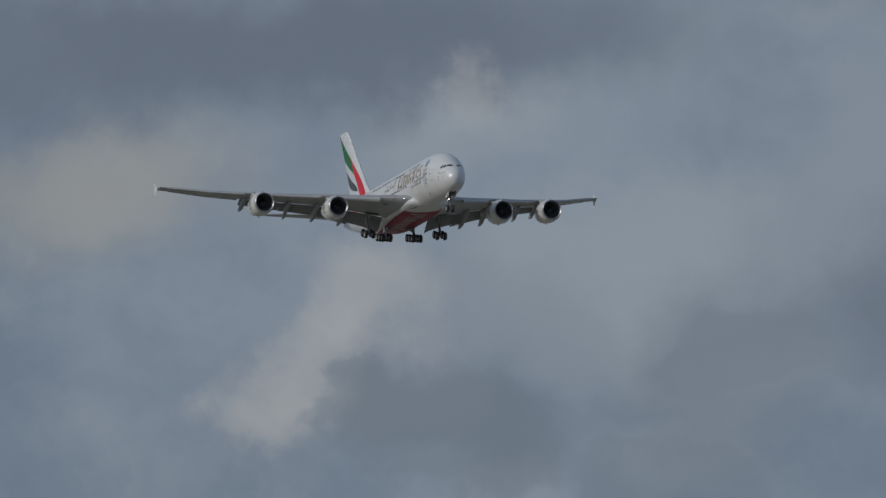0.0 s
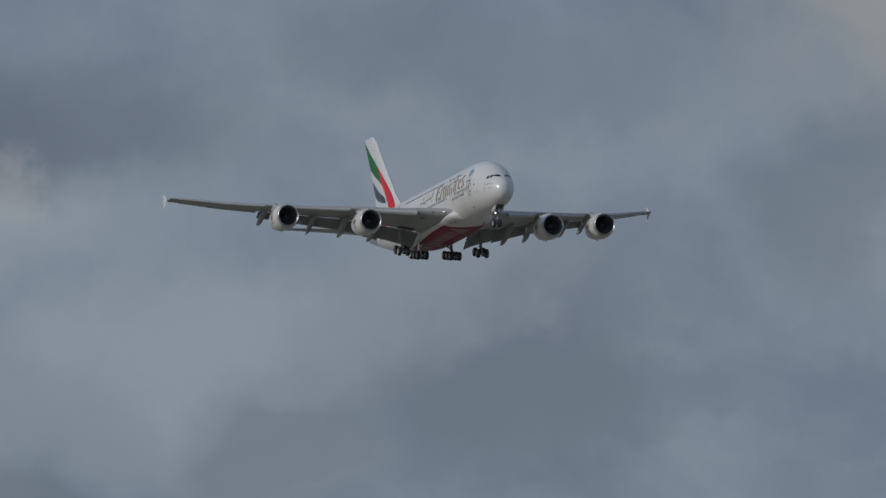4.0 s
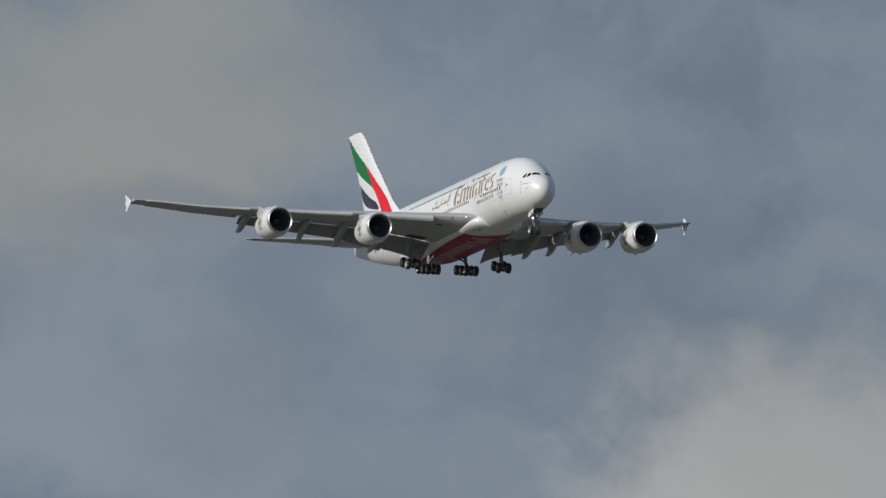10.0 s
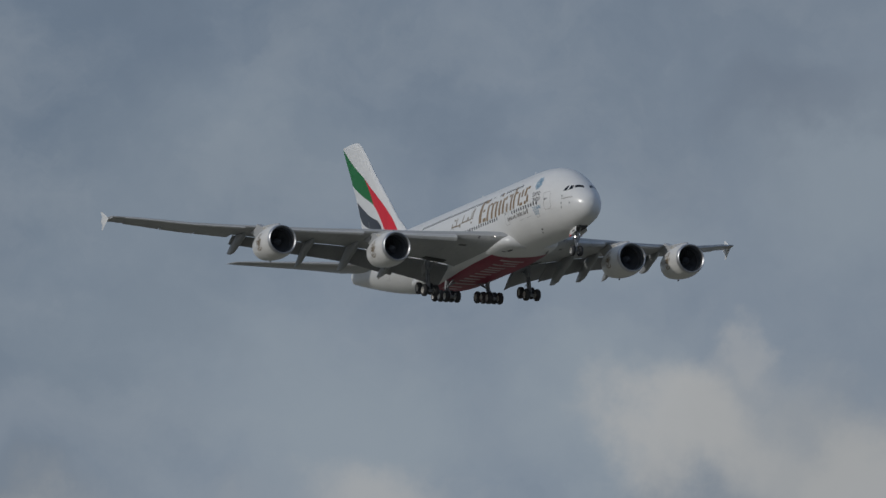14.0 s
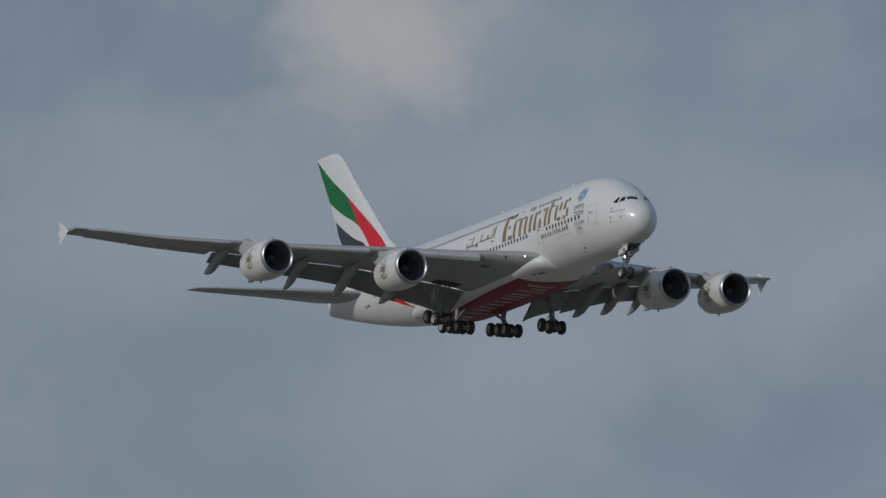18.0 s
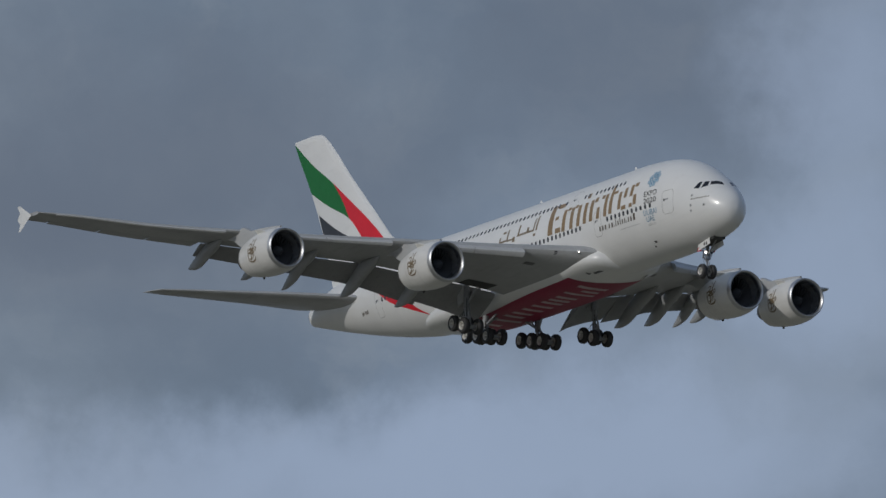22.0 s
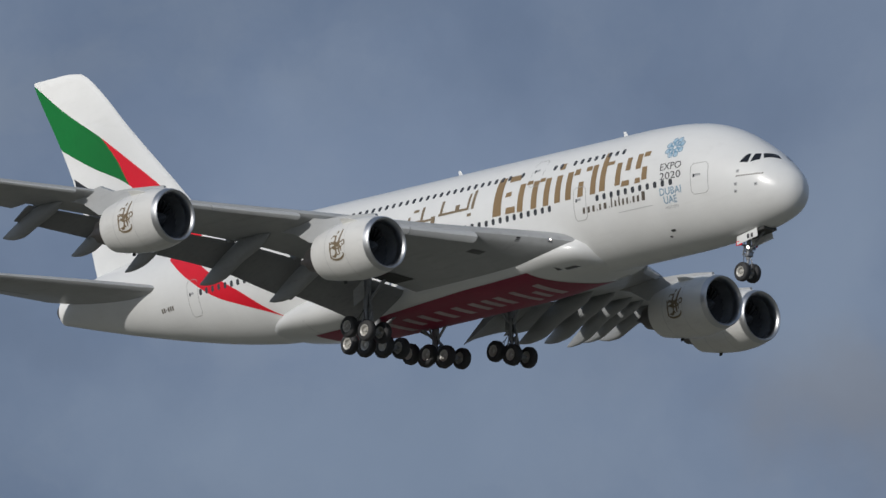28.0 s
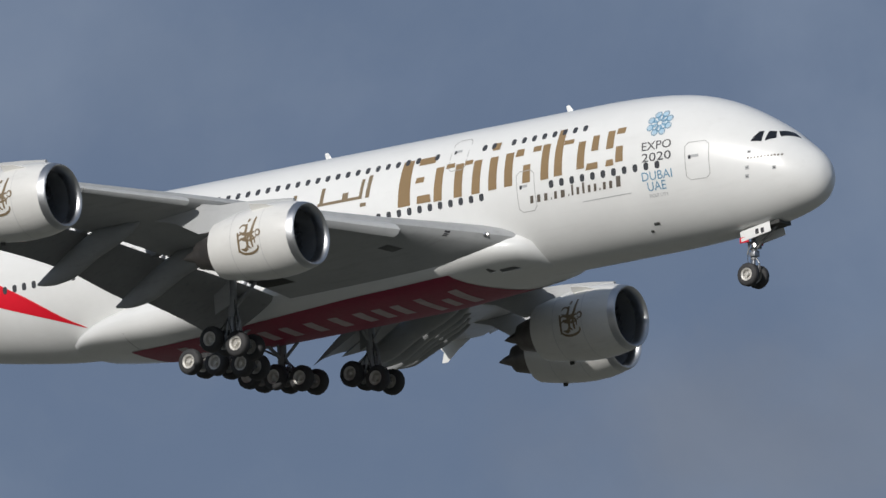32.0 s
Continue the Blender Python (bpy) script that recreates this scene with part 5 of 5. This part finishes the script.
def unseen_cloud(middle, size, material):
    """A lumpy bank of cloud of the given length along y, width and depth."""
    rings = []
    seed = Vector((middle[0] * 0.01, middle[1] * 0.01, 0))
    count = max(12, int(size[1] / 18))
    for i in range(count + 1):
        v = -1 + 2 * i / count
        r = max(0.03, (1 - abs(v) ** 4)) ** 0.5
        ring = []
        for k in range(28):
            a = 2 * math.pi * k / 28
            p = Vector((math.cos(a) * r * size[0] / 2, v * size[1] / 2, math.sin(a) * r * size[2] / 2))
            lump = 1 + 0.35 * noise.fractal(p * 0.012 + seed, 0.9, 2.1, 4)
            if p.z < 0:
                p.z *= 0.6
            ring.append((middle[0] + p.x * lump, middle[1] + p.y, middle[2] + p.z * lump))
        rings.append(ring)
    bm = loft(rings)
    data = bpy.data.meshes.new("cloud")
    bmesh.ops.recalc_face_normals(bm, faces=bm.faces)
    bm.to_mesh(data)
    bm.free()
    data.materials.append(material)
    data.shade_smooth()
    return tagged(new("cloud", data), "pale ragged bank of low cloud, added unseen above the field", "cloud", "broken low cloud")


def build_unseen_clouds():
    # those at x 10 to 12 shade the flight path; others fill the sky
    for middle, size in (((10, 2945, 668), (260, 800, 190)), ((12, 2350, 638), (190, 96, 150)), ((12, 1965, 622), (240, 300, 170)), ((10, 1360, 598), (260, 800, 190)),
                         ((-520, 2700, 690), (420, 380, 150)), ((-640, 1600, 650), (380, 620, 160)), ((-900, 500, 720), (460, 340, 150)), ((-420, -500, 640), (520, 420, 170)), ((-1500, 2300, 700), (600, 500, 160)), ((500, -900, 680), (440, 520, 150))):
        unseen_cloud(middle, size, CLOUD)
    # a thinner one, added to dim the sun for a short stretch
    unseen_cloud((10, 788, 570), (260, 96, 140), DIMMING_CLOUD)


CLOUD = cloud_material("unseen_low_cloud", CLOUD_DENSITY)
DIMMING_CLOUD = cloud_material("unseen_thin_cloud", 0.15)
build_unseen_clouds()


# ---- a flat-roofed building whose rooftop cabins reach into view ----
def build_building():
    house = tagged(new("building"), "plain flat-roofed building with white cabins on its roof", "building")
    a = radians(18.3)
    away, left = Vector((math.sin(a), math.cos(a), 0)), Vector((-math.cos(a), math.sin(a), 0))
    along = left * math.cos(radians(66)) + away * math.sin(radians(66))
    cross = -left * math.sin(radians(66)) + away * math.cos(radians(66))
    corner = away * 260 + Vector((0, 0, 22.9))
    turn = Matrix((along, -cross, Vector((0, 0, 1)))).transposed().to_4x4()
    middle = corner + along * 6 + cross * 5
    middle.z = 10.4
    house.matrix_world = Matrix.Translation((middle.x, middle.y, 0)) @ turn
    inside = house.matrix_world.inverted()
    part("wall", box(bmesh.new(), (18, 14, 20.8), Matrix.Translation((0, 0, 10.4)), 0.05), PALE_MARK, house, "pale rendered wall")
    part("roof", box(bmesh.new(), (18.3, 14.3, 0.3), Matrix.Translation((0, 0, 20.95)), 0.04), WALL_DARK, house, "dark flat roof")
    for start, long, deep, top in ((corner, 2.05, 0.38, 22.9), (corner + cross * 0.44 + along * -0.93, 0.9, 3.0, 22.93)):
        m = inside @ (start + along * (long / 2) + cross * (deep / 2))
        high = top - 21.1
        m.z = 21.1 + high / 2
        cabin = part("rooftop_cabin", box(bmesh.new(), (long, deep, high), Matrix.Translation(m), 0.015), WALL_WHITE, house, "white rooftop cabin with a dark end")
        end = inside @ (start - along * 0.012 + cross * (deep / 2))
        end.z = 21.1 + high / 2
        if deep < 1:
            face = inside @ (start + along * 0.86 - cross * 0.004)
            face.z = top - 0.36
            part("round_vent", rod(bmesh.new(), face + Vector((0, -0.02, 0)), face + Vector((0, 0.02, 0)), 0.13, sides=24), WALL_DARK, cabin, "dark round vent in the cabin wall")
            # thin dark slab laid over the cabin's end face
            part("dark_end", box(bmesh.new(), (0.03, deep - 0.02, high), Matrix.Translation(end)), WALL_DARK, cabin, "thin dark slab over the cabin end")


build_building()



def motions():
    walk(plane, [(t, pose(*place, *turn)) for t, place, turn in (
        (0, (842.21, 2951.35, 292.67), (0.059, -4.271, -89.976)),
        (0.5, (840.56, 2909.99, 290.61), (-0.095, -4.214, -90.031)),
        (1, (839.04, 2869.32, 288.6), (-0.181, -4.163, -90.123)),
        (1.5, (837.68, 2829.28, 286.68), (-0.162, -4.153, -90.178)),
        (2, (836.45, 2789.79, 284.76), (-0.073, -4.081, -90.208)),
        (2.5, (835.32, 2750.77, 282.89), (0.055, -4.03, -90.234)),
        (3, (834.3, 2712.15, 281.03), (0.092, -3.938, -90.243)),
        (3.5, (833.36, 2673.89, 279.22), (0.093, -3.868, -90.224)),
        (4, (832.52, 2635.92, 277.47), (0.112, -3.868, -90.156)),
        (4.5, (831.72, 2598.18, 275.74), (0.132, -3.868, -90.092)),
        (5, (830.96, 2560.64, 274.02), (0.152, -3.867, -90.033)),
        (5.5, (830.21, 2523.25, 272.31), (0.173, -3.864, -89.978)),
        (6, (829.44, 2485.96, 270.58), (0.22, -3.814, -89.993)),
        (6.5, (828.72, 2448.74, 268.82), (0.069, -3.706, -89.936)),
        (7, (828.03, 2411.56, 267.05), (-0.263, -3.572, -89.826)),
        (7.5, (827.33, 2374.4, 265.28), (-0.556, -3.453, -89.695)),
        (8, (826.63, 2337.23, 263.59), (-0.662, -3.457, -89.546)),
        (8.5, (825.85, 2300.03, 261.93), (-0.612, -3.534, -89.482)),
        (9, (824.99, 2262.78, 260.29), (-0.488, -3.645, -89.5)),
        (9.5, (824.05, 2225.46, 258.64), (-0.288, -3.768, -89.567)),
        (10, (823.06, 2188.07, 256.98), (-0.111, -3.878, -89.662)),
        (10.5, (822.01, 2150.59, 255.33), (-0.049, -4.035, -89.783)),
        (11, (820.9, 2113.02, 253.64), (-0.089, -4.153, -89.903)),
        (11.5, (819.76, 2075.36, 251.91), (-0.068, -4.221, -89.999)),
        (12, (818.6, 2037.59, 250.12), (0.015, -4.203, -90.02)),
        (12.5, (817.39, 1999.72, 248.27), (0.141, -4.12, -90.045)),
        (13, (816.15, 1961.75, 246.42), (0.208, -4.053, -90.026)),
        (13.5, (814.83, 1923.69, 244.55), (0.185, -3.982, -90.033)),
        (14, (813.48, 1885.55, 242.65), (0.071, -3.875, -90.003)),
        (14.5, (812.04, 1847.33, 240.75), (0.061, -3.792, -90.034)),
        (15, (810.62, 1809.04, 238.89), (-0.02, -3.792, -89.954)),
        (15.5, (809.13, 1770.69, 237.01), (-0.1, -3.791, -89.887)),
        (16, (807.6, 1732.3, 235.13), (-0.179, -3.787, -89.832)),
        (16.5, (806.01, 1693.86, 233.24), (-0.258, -3.782, -89.792)),
        (17, (804.39, 1655.41, 231.37), (-0.421, -3.831, -89.746)),
        (17.5, (802.73, 1616.94, 229.51), (-0.572, -3.897, -89.715)),
        (18, (801.05, 1578.47, 227.65), (-0.561, -3.968, -89.658)),
        (18.5, (799.32, 1540.01, 225.78), (-0.505, -4.03, -89.669)),
        (19, (797.52, 1501.58, 223.87), (-0.499, -4.022, -89.753)),
        (19.5, (795.68, 1463.19, 222.03), (-0.627, -4.13, -89.912)),
        (20, (793.84, 1424.85, 220.28), (-0.661, -4.379, -90.056)),
        (20.5, (792.03, 1386.58, 218.48), (-0.838, -4.524, -90.174)),
        (21, (790.28, 1348.36, 216.54), (-0.907, -4.44, -90.215)),
        (21.5, (788.55, 1310.22, 214.5), (-0.953, -4.163, -90.263)),
        (22, (786.86, 1272.16, 212.44), (-0.847, -3.849, -90.309)),
        (22.5, (785.17, 1234.21, 210.42), (-0.744, -3.56, -90.418)),
        (23, (783.51, 1196.35, 208.48), (-0.514, -3.391, -90.554)),
        (23.5, (781.93, 1158.6, 206.6), (-0.404, -3.284, -90.637)),
        (24, (780.5, 1120.96, 204.75), (-0.303, -3.197, -90.599)),
        (24.5, (779.14, 1083.41, 202.96), (-0.247, -3.177, -90.554)),
        (25, (777.98, 1045.96, 201.12), (-0.279, -3.033, -90.286)),
        (25.5, (776.88, 1008.59, 199.29), (-0.304, -2.885, -90.059)),
        (26, (775.82, 971.3, 197.49), (-0.322, -2.736, -89.878)),
        (26.5, (774.82, 934.07, 195.7), (-0.332, -2.62, -89.746)),
        (27, (773.91, 896.88, 193.86), (-0.325, -2.42, -89.582)),
        (27.5, (773.01, 859.73, 192.15), (-0.516, -2.40, -89.502)),
        (28, (772.17, 822.58, 190.66), (-1.082, -2.62, -89.435)),
        (28.5, (771.41, 785.42, 189.18), (-1.636, -2.82, -89.281)),
        (29, (770.43, 748.19, 187.65), (-2.038, -2.912, -89.538)),
        (29.5, (769.56, 710.88, 186.06), (-2.013, -2.98, -89.612)),
        (30, (768.79, 673.45, 184.41), (-1.636, -2.971, -89.439)),
        (30.5, (767.9, 635.87, 182.78), (-1.062, -3.035, -89.344)),
        (31, (766.75, 598.11, 181.16), (-0.517, -3.148, -89.453)),
        (31.5, (765.42, 560.14, 179.55), (-0.164, -3.361, -89.539)),
        (32, (763.93, 521.93, 177.81), (0.029, -3.471, -89.455)))])


motions()
